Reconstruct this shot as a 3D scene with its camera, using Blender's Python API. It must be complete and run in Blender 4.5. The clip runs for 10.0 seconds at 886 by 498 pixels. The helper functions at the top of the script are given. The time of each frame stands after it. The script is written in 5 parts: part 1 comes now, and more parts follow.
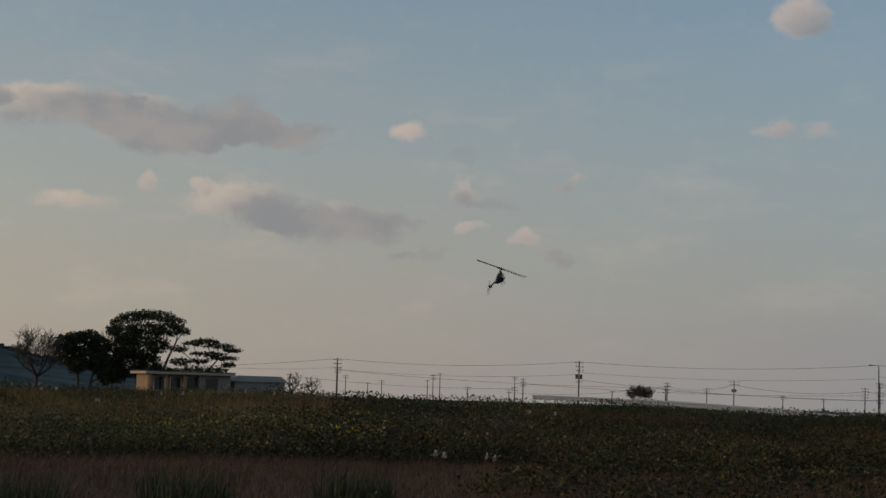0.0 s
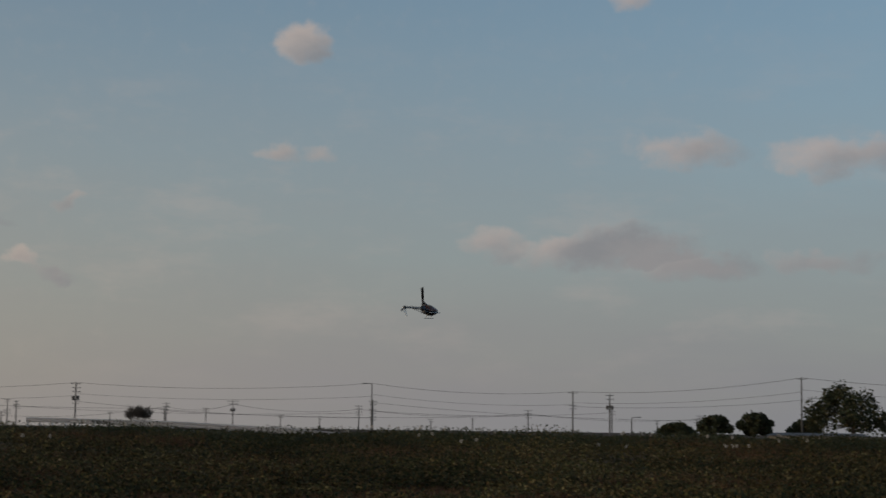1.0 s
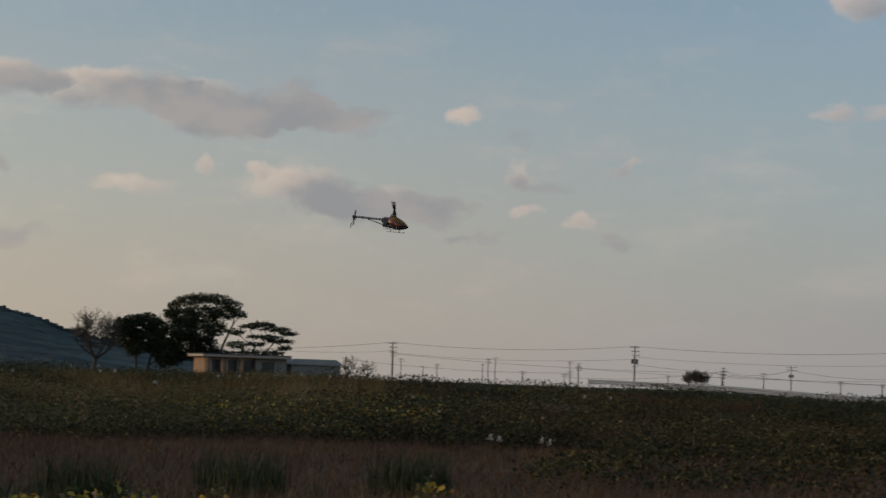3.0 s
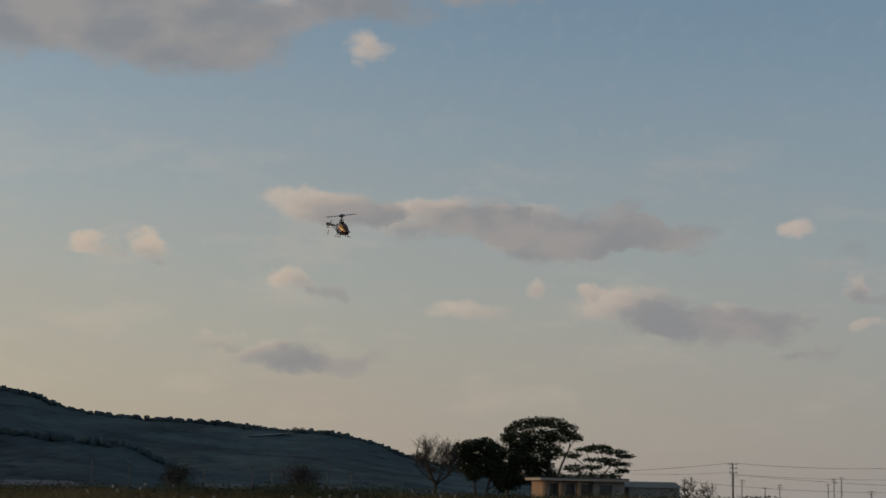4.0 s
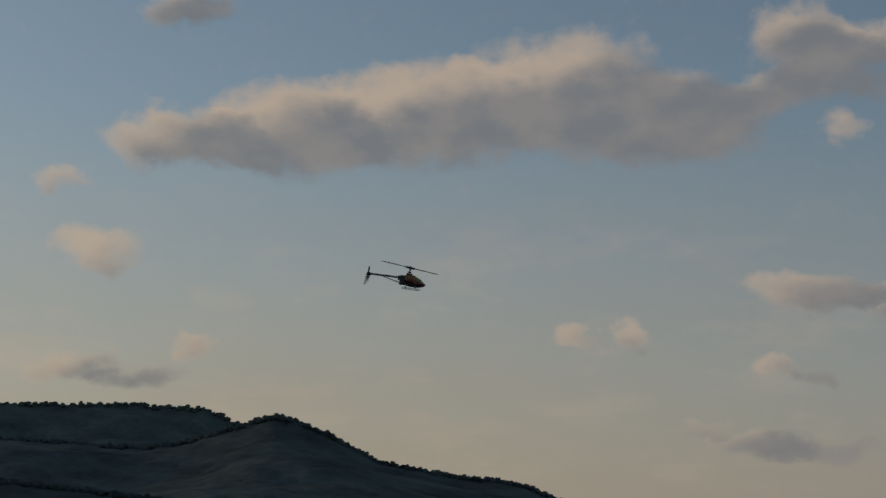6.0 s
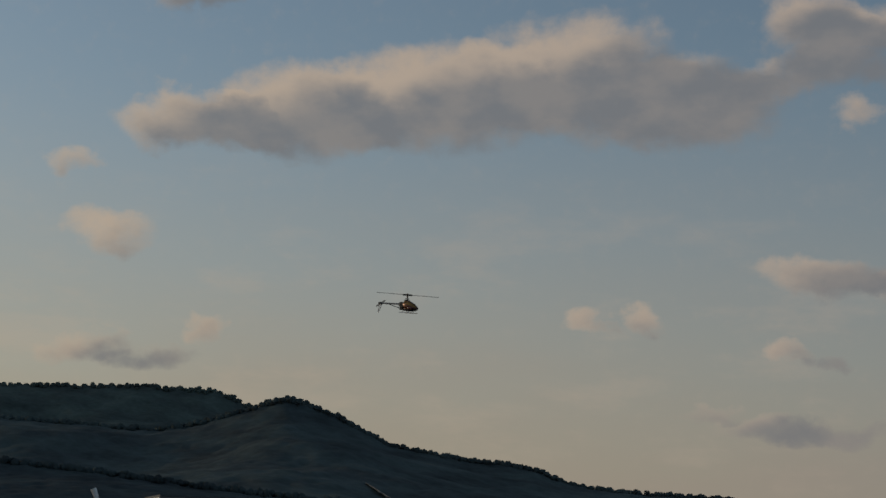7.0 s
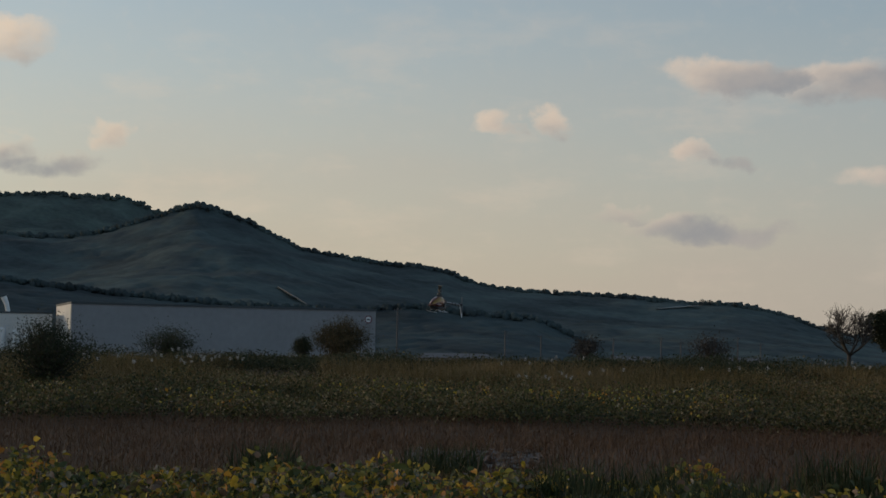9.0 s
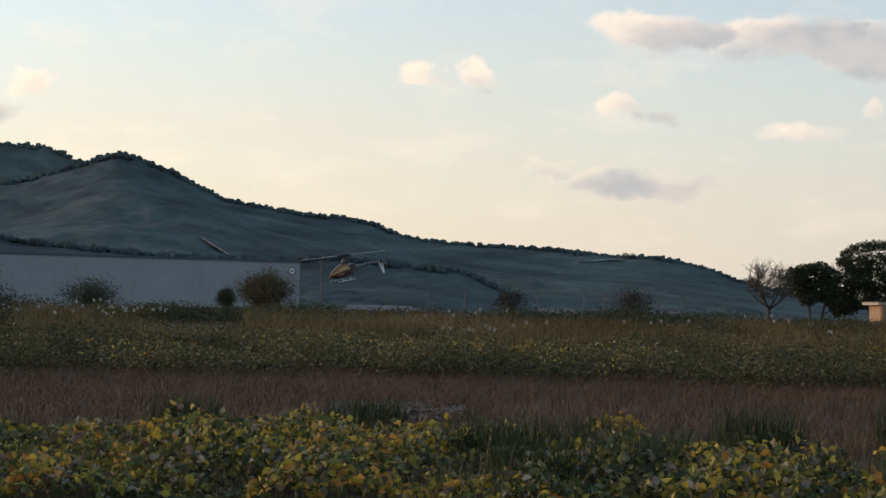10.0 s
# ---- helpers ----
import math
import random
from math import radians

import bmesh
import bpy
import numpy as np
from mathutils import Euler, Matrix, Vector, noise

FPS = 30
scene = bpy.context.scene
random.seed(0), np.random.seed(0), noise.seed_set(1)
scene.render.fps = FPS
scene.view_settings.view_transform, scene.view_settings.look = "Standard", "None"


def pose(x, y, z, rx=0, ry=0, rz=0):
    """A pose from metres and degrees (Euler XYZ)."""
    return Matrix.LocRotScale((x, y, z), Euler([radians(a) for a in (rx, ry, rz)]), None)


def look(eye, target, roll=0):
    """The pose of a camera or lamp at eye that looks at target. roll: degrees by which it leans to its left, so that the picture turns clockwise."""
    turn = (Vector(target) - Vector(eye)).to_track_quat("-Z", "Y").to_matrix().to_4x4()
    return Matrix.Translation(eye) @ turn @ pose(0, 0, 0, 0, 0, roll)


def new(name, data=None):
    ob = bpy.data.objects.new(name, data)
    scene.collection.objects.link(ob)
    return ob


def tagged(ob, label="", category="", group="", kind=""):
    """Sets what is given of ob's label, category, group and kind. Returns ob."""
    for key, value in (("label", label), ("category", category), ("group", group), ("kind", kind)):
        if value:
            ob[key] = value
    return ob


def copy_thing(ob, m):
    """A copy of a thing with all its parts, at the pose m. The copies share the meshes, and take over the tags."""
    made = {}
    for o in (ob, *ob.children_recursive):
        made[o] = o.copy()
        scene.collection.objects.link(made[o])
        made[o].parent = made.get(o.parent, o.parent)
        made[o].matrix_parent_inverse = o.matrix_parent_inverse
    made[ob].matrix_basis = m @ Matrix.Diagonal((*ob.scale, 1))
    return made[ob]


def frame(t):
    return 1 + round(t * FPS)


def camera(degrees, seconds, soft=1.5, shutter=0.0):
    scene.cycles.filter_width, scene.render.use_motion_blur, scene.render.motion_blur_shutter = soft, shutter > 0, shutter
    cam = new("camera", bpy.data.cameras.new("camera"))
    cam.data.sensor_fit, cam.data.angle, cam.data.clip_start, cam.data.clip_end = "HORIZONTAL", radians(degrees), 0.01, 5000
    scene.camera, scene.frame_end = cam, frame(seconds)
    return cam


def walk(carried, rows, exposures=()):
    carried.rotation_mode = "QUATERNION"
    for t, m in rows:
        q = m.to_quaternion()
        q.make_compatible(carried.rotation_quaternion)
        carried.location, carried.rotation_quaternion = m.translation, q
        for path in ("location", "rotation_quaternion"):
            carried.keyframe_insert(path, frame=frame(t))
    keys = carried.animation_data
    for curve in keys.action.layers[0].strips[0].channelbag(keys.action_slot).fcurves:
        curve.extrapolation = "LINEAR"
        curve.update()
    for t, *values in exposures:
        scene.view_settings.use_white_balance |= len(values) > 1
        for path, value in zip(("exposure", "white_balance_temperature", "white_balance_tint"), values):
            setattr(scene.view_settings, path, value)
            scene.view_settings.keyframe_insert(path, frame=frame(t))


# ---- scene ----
LENS = 31.3
EYE = (0.0, 0.0, 1.5)
cam = camera(LENS, 10.0, soft=1.5, shutter=0.12)


def view(yaw, pitch, roll):
    """The camera's pose at its one standing place, turned by degrees."""
    return pose(*EYE, 0, 0, yaw) @ pose(0, 0, 0, 90 + pitch) @ pose(0, 0, 0, 0, 0, roll)


PAN = [
    (0, 0.130, 5.087, 1.677),
    (0.1, -0.050, 5.030, 1.650),
    (0.2, -0.460, 5.030, 1.600),
    (0.3, -1.260, 5.010, 1.500),
    (0.4, -2.620, 5.300, 1.400),
    (0.5, -4.482, 5.873, 1.272),
    (0.6, -7.058, 6.307, 1.167),
    (0.7, -10.075, 6.410, 1.063),
    (0.8, -13.154, 6.585, 0.958),
    (0.9, -16.040, 6.400, 0.850),
    (1, -17.855, 6.181, 0.749),
    (1.1, -19.270, 5.900, 0.850),
    (1.2, -19.900, 5.640, 1.000),
    (1.5, -19.846, 5.799, 1.224),
    (2, -15.136, 5.285, 1.476),
    (2.2, -12.202, 4.744, 1.549),
    (3.3, 6.207, 4.561, 1.692),
    (3.5, 8.225, 6.051, 1.439),
    (3.6, 9.484, 6.727, 1.396),
    (4, 14.272, 8.517, 1.222),
    (4.5, 18.794, 10.853, 0.969),
    (5, 23.295, 11.832, 0.602),
    (5.3, 25.835, 12.132, 0.765),
    (5.5, 27.010, 12.012, 0.873),
    (6, 31.861, 11.308, 1.619),
    (6.2, 33.206, 10.876, 1.669),
    (7.3, 31.346, 10.408, 2.186),
    (7.5, 30.620, 9.947, 2.186),
    (8, 29.955, 8.720, 1.793),
    (8.5, 29.253, 5.301, 1.288),
    (9, 28.797, 3.665, 0.956),
    (9.5, 27.913, 1.113, 0.950),
    (10, 26.032, 1.983, 1.184),
]
EXPOSURES = [(0.0, 0.14), (1.0, 0.0), (2.0, 0.1), (3.5, 0.38), (4.0, 0.12), (4.5, -0.12), (5.5, -0.24), (6.0, -0.32), (7.5, -0.35), (8.0, -0.2), (8.5, 0.06),
             (9.0, 0.36), (9.5, 0.76), (10.0, 1.2)]
walk(cam, [(t, view(y, p, r)) for t, y, p, r in PAN], EXPOSURES)


def ground_z(x, y):
    """The field's height: flat by the camera, a low weedy bank, a plain behind it."""
    r = math.hypot(x, y)
    bend = 2.5 * noise.noise((x * 0.03, y * 0.03, 3.0))
    t = min(1.0, max(0.0, (r + bend - 33.0) / 19.0))
    az = math.degrees(math.atan2(-x, y))
    bank = (0.76 - 0.22 * min(1.0, max(0.0, (2.0 - az) / 14.0))) * (t * t * (3 - 2 * t))
    t2 = min(1.0, max(0.0, (r - 60.0) / 90.0))
    z = bank * (1 - t2) + 0.02 * t2
    z -= 0.0062 * max(0.0, r - 130.0)
    if r < 300:
        z += 0.10 * noise.noise((x * 0.15, y * 0.15, 1.0)) * min(1, r / 12)
    return z


def spot(az, r, z=None):
    """A place from its bearing (degrees, to the left of ahead) and its distance from the camera's standing place; on the ground if no z is given."""
    a = radians(az)
    if z is None:
        z = ground_z(-math.sin(a) * r, math.cos(a) * r)
    return Vector((-math.sin(a) * r, math.cos(a) * r, z))


def height_at(r, el):
    """The height at which something r metres away shows at an elevation of el degrees."""
    return EYE[2] + r * math.tan(radians(el))


# ---- world and sun ----
SUN_AZ, SUN_EL = 98.0, 11.0


def build_world():
    w = bpy.data.worlds.new("sky")
    scene.world = w
    w.use_nodes = True
    nt = w.node_tree
    nt.nodes.clear()
    N, L = nt.nodes, nt.links

    def put(sock, val):
        if hasattr(val, "is_output"):
            L.new(val, sock)
        else:
            sock.default_value = val

    def m(op, a, b=0.0, c=0.0, clamp=False):
        n = N.new("ShaderNodeMath")
        n.operation, n.use_clamp = op, clamp
        put(n.inputs[0], a), put(n.inputs[1], b), put(n.inputs[2], c)
        return n.outputs[0]

    def vm(op, a, b=(0, 0, 0), c=(0, 0, 0)):
        n = N.new("ShaderNodeVectorMath")
        n.operation = op
        put(n.inputs[0], a), put(n.inputs[1], b)
        if op == "MULTIPLY_ADD":
            put(n.inputs[2], c)
        return n.outputs["Value" if op == "DOT_PRODUCT" else "Vector"]

    def smooth(x, lo, hi, a=0.0, b=1.0):
        n = N.new("ShaderNodeMapRange")
        n.interpolation_type = "SMOOTHSTEP"
        put(n.inputs[0], x)
        for i, q in enumerate((lo, hi, a, b)):
            put(n.inputs[i + 1], q)
        return n.outputs[0]

    def mix(f, a, b, kind="MIX"):
        n = N.new("ShaderNodeMix")
        n.data_type, n.blend_type = "RGBA", kind
        put(n.inputs[0], f), put(n.inputs[6], a), put(n.inputs[7], b)
        return n.outputs[2]

    tc = N.new("ShaderNodeTexCoord").outputs["Generated"]
    sep = N.new("ShaderNodeSeparateXYZ")
    L.new(tc, sep.inputs[0])
    az = m("MULTIPLY", m("ARCTAN2", m("MULTIPLY", sep.outputs[0], -1.0), sep.outputs[1]), 57.2958)
    el = m("MULTIPLY", m("ARCSINE", sep.outputs[2]), 57.2958)
    comb = N.new("ShaderNodeCombineXYZ")
    L.new(az, comb.inputs[0]), L.new(el, comb.inputs[1])
    flat = comb.outputs[0]

    def noise_at(scale, detail, rough, stretch=(1, 1, 1)):
        n = N.new("ShaderNodeTexNoise")
        n.inputs["Scale"].default_value, n.inputs["Detail"].default_value = scale, detail
        n.inputs["Roughness"].default_value = rough
        L.new(vm("MULTIPLY", flat, stretch), n.inputs["Vector"])
        return n

    wob = noise_at(0.33, 5.0, 0.52, (0.75, 1.3, 1)).outputs["Color"]
    curl = noise_at(1.0, 4.0, 0.5).outputs["Color"]
    flat2 = vm("ADD", flat, vm("MULTIPLY_ADD", curl, (1.3, 0.9, 0), (-0.65, -0.45, 0)))
    place = vm("ADD", flat2, vm("MULTIPLY_ADD", wob, (3.6, 2.3, 0), (-1.8, -1.15, 0)))

    total, centre, middle = [None], [None], [None]

    def puff(a, e, wide, high, strength=1.0, shade=0.0):
        """One puff of cloud at a bearing and elevation; shade lifts its dark base."""
        q = vm("MULTIPLY_ADD", place, (1 / wide, 1 / high, 0), (-a / wide, -e / high, 0))
        b = m("SUBTRACT", strength, vm("DOT_PRODUCT", q, q), clamp=True)
        total[0] = b if total[0] is None else m("ADD", total[0], b)
        s = e + shade
        centre[0] = m("MULTIPLY", b, s) if centre[0] is None else m("MULTIPLY_ADD", b, s, centre[0])
        middle[0] = m("MULTIPLY", b, a) if middle[0] is None else m("MULTIPLY_ADD", b, a, middle[0])

    # the long bank over the hills
    puff(41.5, 14.7, 3.6, 1.2), puff(37.3, 15.5, 4.2, 1.9), puff(32.5, 16.1, 5.2, 2.4), puff(27.5, 16.9, 4.8, 2.6)
    puff(23.0, 16.0, 3.8, 1.9, 1, 1.2), puff(18.4, 18.7, 2.6, 1.7), puff(13.8, 18.7, 4.4, 1.5), puff(8.5, 19.3, 4.6, 1.4)
    puff(18.5, 16.9, 4.4, 1.1, 0.8, 0.9), puff(16.9, 15.3, 1.4, 0.8, 0.62, -0.3), puff(42.0, 19.6, 2.6, 0.9, 0.8)
    # the band below it
    puff(18.3, 9.9, 2.6, 1.0, 1.0), puff(14.0, 9.6, 3.4, 1.1, 0.9, 0.2), puff(10.0, 9.4, 3.8, 1.2, 1, 0.5), puff(6.6, 9.2, 2.8, 0.8, 0.9, 0.5)
    puff(6.8, 6.5, 3.0, 0.85, 0.85, 0.3), puff(3.8, 6.0, 3.2, 0.85, 1.0, 0.6), puff(1.0, 4.9, 2.4, 0.4, 0.5, 0.5)
    # small scattered puffs
    puff(1.35, 9.05, 0.85, 0.65, 0.75, -0.5), puff(-0.7, 7.4, 0.9, 0.65, 0.72, -0.5), puff(-1.6, 7.0, 1.3, 0.5, 0.45, 0.6), puff(-2.85, 5.5, 0.75, 0.6, 0.72, -0.5), puff(-3.9, 5.0, 1.1, 0.5, 0.6, 0.7)
    puff(-0.9, 5.7, 0.9, 0.45, 0.55, -0.3), puff(-0.3, 8.4, 1.0, 0.6, 0.3, 0.6), puff(-4.4, 7.6, 0.8, 0.5, 0.5, -0.3)
    puff(10.5, 7.1, 0.8, 0.75, 0.7, -0.5), puff(8.6, 7.1, 0.7, 0.45, 0.62, -0.4), puff(13.2, 6.2, 2.0, 0.9, 0.54, -0.75), puff(24.7, 8.25, 1.0, 0.75, 0.74, -0.5), puff(26.6, 8.0, 1.1, 0.65, 0.74, -0.5)
    puff(19.9, 7.05, 1.1, 0.6, 0.7, -0.5), puff(18.6, 6.75, 1.2, 0.5, 0.55, 0.7), puff(19.4, 4.65, 4.2, 0.75, 0.72, 0.7), puff(22.5, 5.2, 2.4, 0.5, 0.5, -0.4)
    puff(41.0, 7.3, 1.1, 0.8, 0.66, -0.6), puff(42.6, 6.3, 2.6, 0.7, 0.6, 0.5), puff(44.8, 6.8, 2.2, 0.9, 0.62, -0.5), puff(44.5, 10.5, 2.6, 0.9, 0.66, -0.7), puff(45.6, 12.8, 1.8, 0.6, 0.55, -0.5)
    # the thin ones to the east
    puff(-12.8, 13.4, 1.3, 0.9, 0.8, -0.6), puff(-11.9, 9.7, 1.3, 0.7, 0.58, -0.6), puff(-13.6, 9.6, 1.4, 0.5, 0.45, -0.2), puff(-26.6, 9.75, 3.4, 0.85, 0.66, -0.6), puff(-32.5, 9.6, 4.0, 0.95, 0.7, -0.5)
    puff(-19.8, 6.6, 2.0, 0.8, 0.6, -0.6), puff(-24.0, 6.3, 4.0, 1.0, 0.85, 0.5), puff(-27.0, 5.5, 3.2, 0.8, 0.75, 0.7), puff(-31.5, 5.9, 3.2, 0.7, 0.55, 0.2), puff(-24.6, 15.3, 1.6, 0.8, 0.72, -0.75)

    fine = noise_at(1.5, 5.0, 0.6).outputs["Fac"]
    cover = smooth(m("MULTIPLY_ADD", fine, 0.5, m("ADD", total[0], -0.25)), -0.02, 0.8)
    mid = m("DIVIDE", centre[0], m("MAXIMUM", total[0], 0.02))
    billow = noise_at(0.5, 4.0, 0.5, (0.8, 1.25, 1)).outputs["Fac"]
    # the sun stands low on the left: tops and left flanks are lit, bases and right flanks are not
    flank = m("SUBTRACT", az, m("DIVIDE", middle[0], m("MAXIMUM", total[0], 0.02)))
    lift = m("MULTIPLY_ADD", m("SUBTRACT", el, mid), 0.66, m("MULTIPLY_ADD", billow, 1.1, -0.55))
    lift = m("MULTIPLY_ADD", flank, 0.28, lift)
    lift = m("MULTIPLY_ADD", m("SUBTRACT", total[0], 0.5), -0.7, lift)
    lit = smooth(lift, -0.4, 0.9)

    sky = N.new("ShaderNodeTexSky")
    sky.sky_type, sky.sun_disc = "NISHITA", False
    sky.sun_elevation, sky.sun_rotation = radians(SUN_EL), radians(-SUN_AZ)
    sky.air_density, sky.dust_density, sky.ozone_density = 1.0, 1.0, 3.0
    # thin high haze, thicker towards the horizon and the sunset side
    sunny = smooth(az, -40.0, 60.0)
    low = mix(sunny, (2.8, 2.84, 3.1, 1), (5.45, 4.42, 3.34, 1))
    streak = noise_at(0.12, 4.0, 0.6, (0.5, 2.0, 1)).outputs["Fac"]
    thick = m("MULTIPLY", smooth(el, 20.0, -1.0, 0.15, 0.95), m("MULTIPLY_ADD", streak, 0.35, 0.8), clamp=True)
    clear = mix(1.0, sky.outputs[0], (1.8, 1.73, 1.5, 1), "MULTIPLY")
    air = mix(thick, clear, low)
    warm = mix(sunny, (5.2, 4.45, 4.2, 1), (7.7, 6.0, 4.4, 1))
    cold = mix(sunny, (2.85, 2.85, 3.0, 1), (2.65, 2.68, 2.8, 1))
    cold = mix(smooth(billow, 0.35, 0.65), cold, mix(0.22, cold, warm))
    cloud = mix(lit, cold, warm)
    veil = noise_at(0.3, 5.0, 0.6, (0.6, 1.6, 1)).outputs["Fac"]
    veil = m("MULTIPLY", smooth(veil, 0.48, 0.72), m("MULTIPLY", smooth(el, 0.0, 4.0), smooth(el, 15.0, 9.0)))
    air = mix(m("MULTIPLY", veil, 0.22), air, warm)
    full = mix(m("MULTIPLY", cover, 0.85), air, cloud)
    bg = N.new("ShaderNodeBackground")
    L.new(full, bg.inputs[0])
    bg.inputs[1].default_value = 0.08
    out = N.new("ShaderNodeOutputWorld")
    L.new(bg.outputs[0], out.inputs[0])


build_world()
sun = new("sun", bpy.data.lights.new("sun", "SUN"))
sun.data.energy, sun.data.angle, sun.data.color = 0.75, radians(2.0), (1.0, 0.72, 0.45)
sun.matrix_world = look(spot(SUN_AZ, 100, 100 * math.tan(radians(SUN_EL))), (0, 0, 0))


# ---- materials ----
def material(name, colour, rough=0.7, metal=0.0, vary=0.25, scale=3.0, bump=0.0, colours=None, random_by=None, sheen=0.0,
             translucent=0.0, spec=0.5, coat=0.0, patch=0.0):
    """A surface with two scales of variation; colours: stops that random_by ('island' or 'object') picks from."""
    mat = bpy.data.materials.new(name)
    mat.use_nodes = True
    nt = mat.node_tree
    N, L = nt.nodes, nt.links
    b = N["Principled BSDF"]
    b.inputs["Roughness"].default_value, b.inputs["Metallic"].default_value = rough, metal
    b.inputs["Specular IOR Level"].default_value = spec
    b.inputs["Coat Weight"].default_value = coat
    geo = N.new("ShaderNodeTexCoord").outputs["Object"]

    def noise_node(s, detail):
        n = N.new("ShaderNodeTexNoise")
        n.inputs["Scale"].default_value, n.inputs["Detail"].default_value = s, detail
        L.new(geo, n.inputs["Vector"])
        return n.outputs["Fac"]

    big, small = noise_node(scale, 3.0), noise_node(scale * 9.0, 4.0)
    if colours:
        ramp = N.new("ShaderNodeValToRGB")
        while len(ramp.color_ramp.elements) < len(colours):
            ramp.color_ramp.elements.new(1.0)
        for e, (p, c) in zip(ramp.color_ramp.elements, colours):
            e.position, e.color = p, (*c, 1)
        if random_by == "island":
            src = N.new("ShaderNodeNewGeometry").outputs["Random Per Island"]
        elif random_by == "object":
            src = N.new("ShaderNodeObjectInfo").outputs["Random"]
        else:
            src = big
        if patch:
            slow = noise_node(patch, 2.0)
            rng2 = N.new("ShaderNodeMapRange")
            rng2.inputs[1].default_value, rng2.inputs[2].default_value = 0.3, 0.7
            rng2.inputs[3].default_value, rng2.inputs[4].default_value = -0.28, 0.28
            L.new(slow, rng2.inputs[0])
            shift = N.new("ShaderNodeMath")
            shift.use_clamp = True
            L.new(src, shift.inputs[0]), L.new(rng2.outputs[0], shift.inputs[1])
            src = shift.outputs[0]
        L.new(src, ramp.inputs[0])
        col = ramp.outputs[0]
    else:
        rgb = N.new("ShaderNodeRGB")
        rgb.outputs[0].default_value = (*colour, 1)
        col = rgb.outputs[0]
    add = N.new("ShaderNodeMath")
    add.operation = "ADD"
    L.new(big, add.inputs[0]), L.new(small, add.inputs[1])
    rng = N.new("ShaderNodeMapRange")
    rng.inputs[1].default_value, rng.inputs[2].default_value = 0.6, 1.4
    rng.inputs[3].default_value, rng.inputs[4].default_value = 1 - vary, 1 + vary
    L.new(add.outputs[0], rng.inputs[0])
    mul = N.new("ShaderNodeVectorMath")
    mul.operation = "SCALE"
    L.new(col, mul.inputs[0]), L.new(rng.outputs[0], mul.inputs["Scale"])
    L.new(mul.outputs[0], b.inputs["Base Color"])
    if bump:
        bp = N.new("ShaderNodeBump")
        bp.inputs["Strength"].default_value, bp.inputs["Distance"].default_value = bump, 0.02
        L.new(small, bp.inputs["Height"]), L.new(bp.outputs[0], b.inputs["Normal"])
    if translucent:
        tr = N.new("ShaderNodeBsdfTranslucent")
        L.new(mul.outputs[0], tr.inputs[0])
        mx = N.new("ShaderNodeMixShader")
        mx.inputs[0].default_value = translucent
        L.new(b.outputs[0], mx.inputs[1]), L.new(tr.outputs[0], mx.inputs[2])
        L.new(mx.outputs[0], N["Material Output"].inputs[0])
    return mat


M_SOIL = material("meadow_soil", (0.066, 0.042, 0.025), 0.95, vary=0.5, scale=0.3, bump=0.5, spec=0.2)
M_VINE = material("vine_leaf", (0, 0, 0), 0.6, vary=0.25, scale=2.0, translucent=0.3, patch=0.8, random_by="island", spec=0.35, colours=[
    (0.0, (0.030, 0.041, 0.017)), (0.2, (0.060, 0.077, 0.026)), (0.36, (0.11, 0.125, 0.036)), (0.42, (0.12, 0.085, 0.058)), (0.5, (0.17, 0.11, 0.075)), (0.54, (0.31, 0.28, 0.24)),
    (0.58, (0.145, 0.145, 0.04)), (0.78, (0.31, 0.25, 0.038)), (0.92, (0.52, 0.35, 0.04)), (1.0, (0.46, 0.21, 0.042))])
M_SCRUB = material("scrub_leaf", (0, 0, 0), 0.65, vary=0.3, scale=0.15, translucent=0.2, patch=0.35, random_by="island", spec=0.25, colours=[
    (0.0, (0.031, 0.038, 0.017)), (0.3, (0.056, 0.060, 0.022)), (0.55, (0.095, 0.094, 0.030)), (0.72, (0.129, 0.101, 0.038)), (0.86, (0.140, 0.085, 0.043)), (1.0, (0.246, 0.190, 0.101))])
M_HEDGE = material("hedge_leaf", (0, 0, 0), 0.65, vary=0.3, scale=0.15, translucent=0.15, patch=0.2, random_by="island", spec=0.25, colours=[
    (0.0, (0.024, 0.032, 0.014)), (0.6, (0.04, 0.047, 0.019)), (0.9, (0.064, 0.06, 0.025)), (1.0, (0.09, 0.066, 0.03))])
M_DUSK = material("dusk_scrub", (0, 0, 0), 0.8, vary=0.4, scale=0.12, patch=0.16, random_by="island", spec=0.12, colours=[
    (0.0, (0.022, 0.027, 0.013)), (0.35, (0.04, 0.044, 0.019)), (0.6, (0.066, 0.054, 0.026)), (0.8, (0.09, 0.06, 0.031)), (0.95, (0.096, 0.088, 0.03)), (1.0, (0.16, 0.135, 0.065))])
M_WEEDS = material("weed_leaf", (0, 0, 0), 0.75, vary=0.35, scale=0.15, patch=0.25, random_by="island", spec=0.2, colours=[
    (0.0, (0.045, 0.045, 0.02)), (0.4, (0.075, 0.06, 0.028)), (0.8, (0.12, 0.08, 0.04)), (1.0, (0.16, 0.115, 0.06))])
M_DRY = material("dry_grass", (0, 0, 0), 0.85, vary=0.3, scale=0.2, random_by="island", spec=0.15, colours=[
    (0.0, (0.085, 0.046, 0.026)), (0.5, (0.13, 0.07, 0.039)), (0.9, (0.165, 0.094, 0.052)), (1.0, (0.15, 0.12, 0.08))])
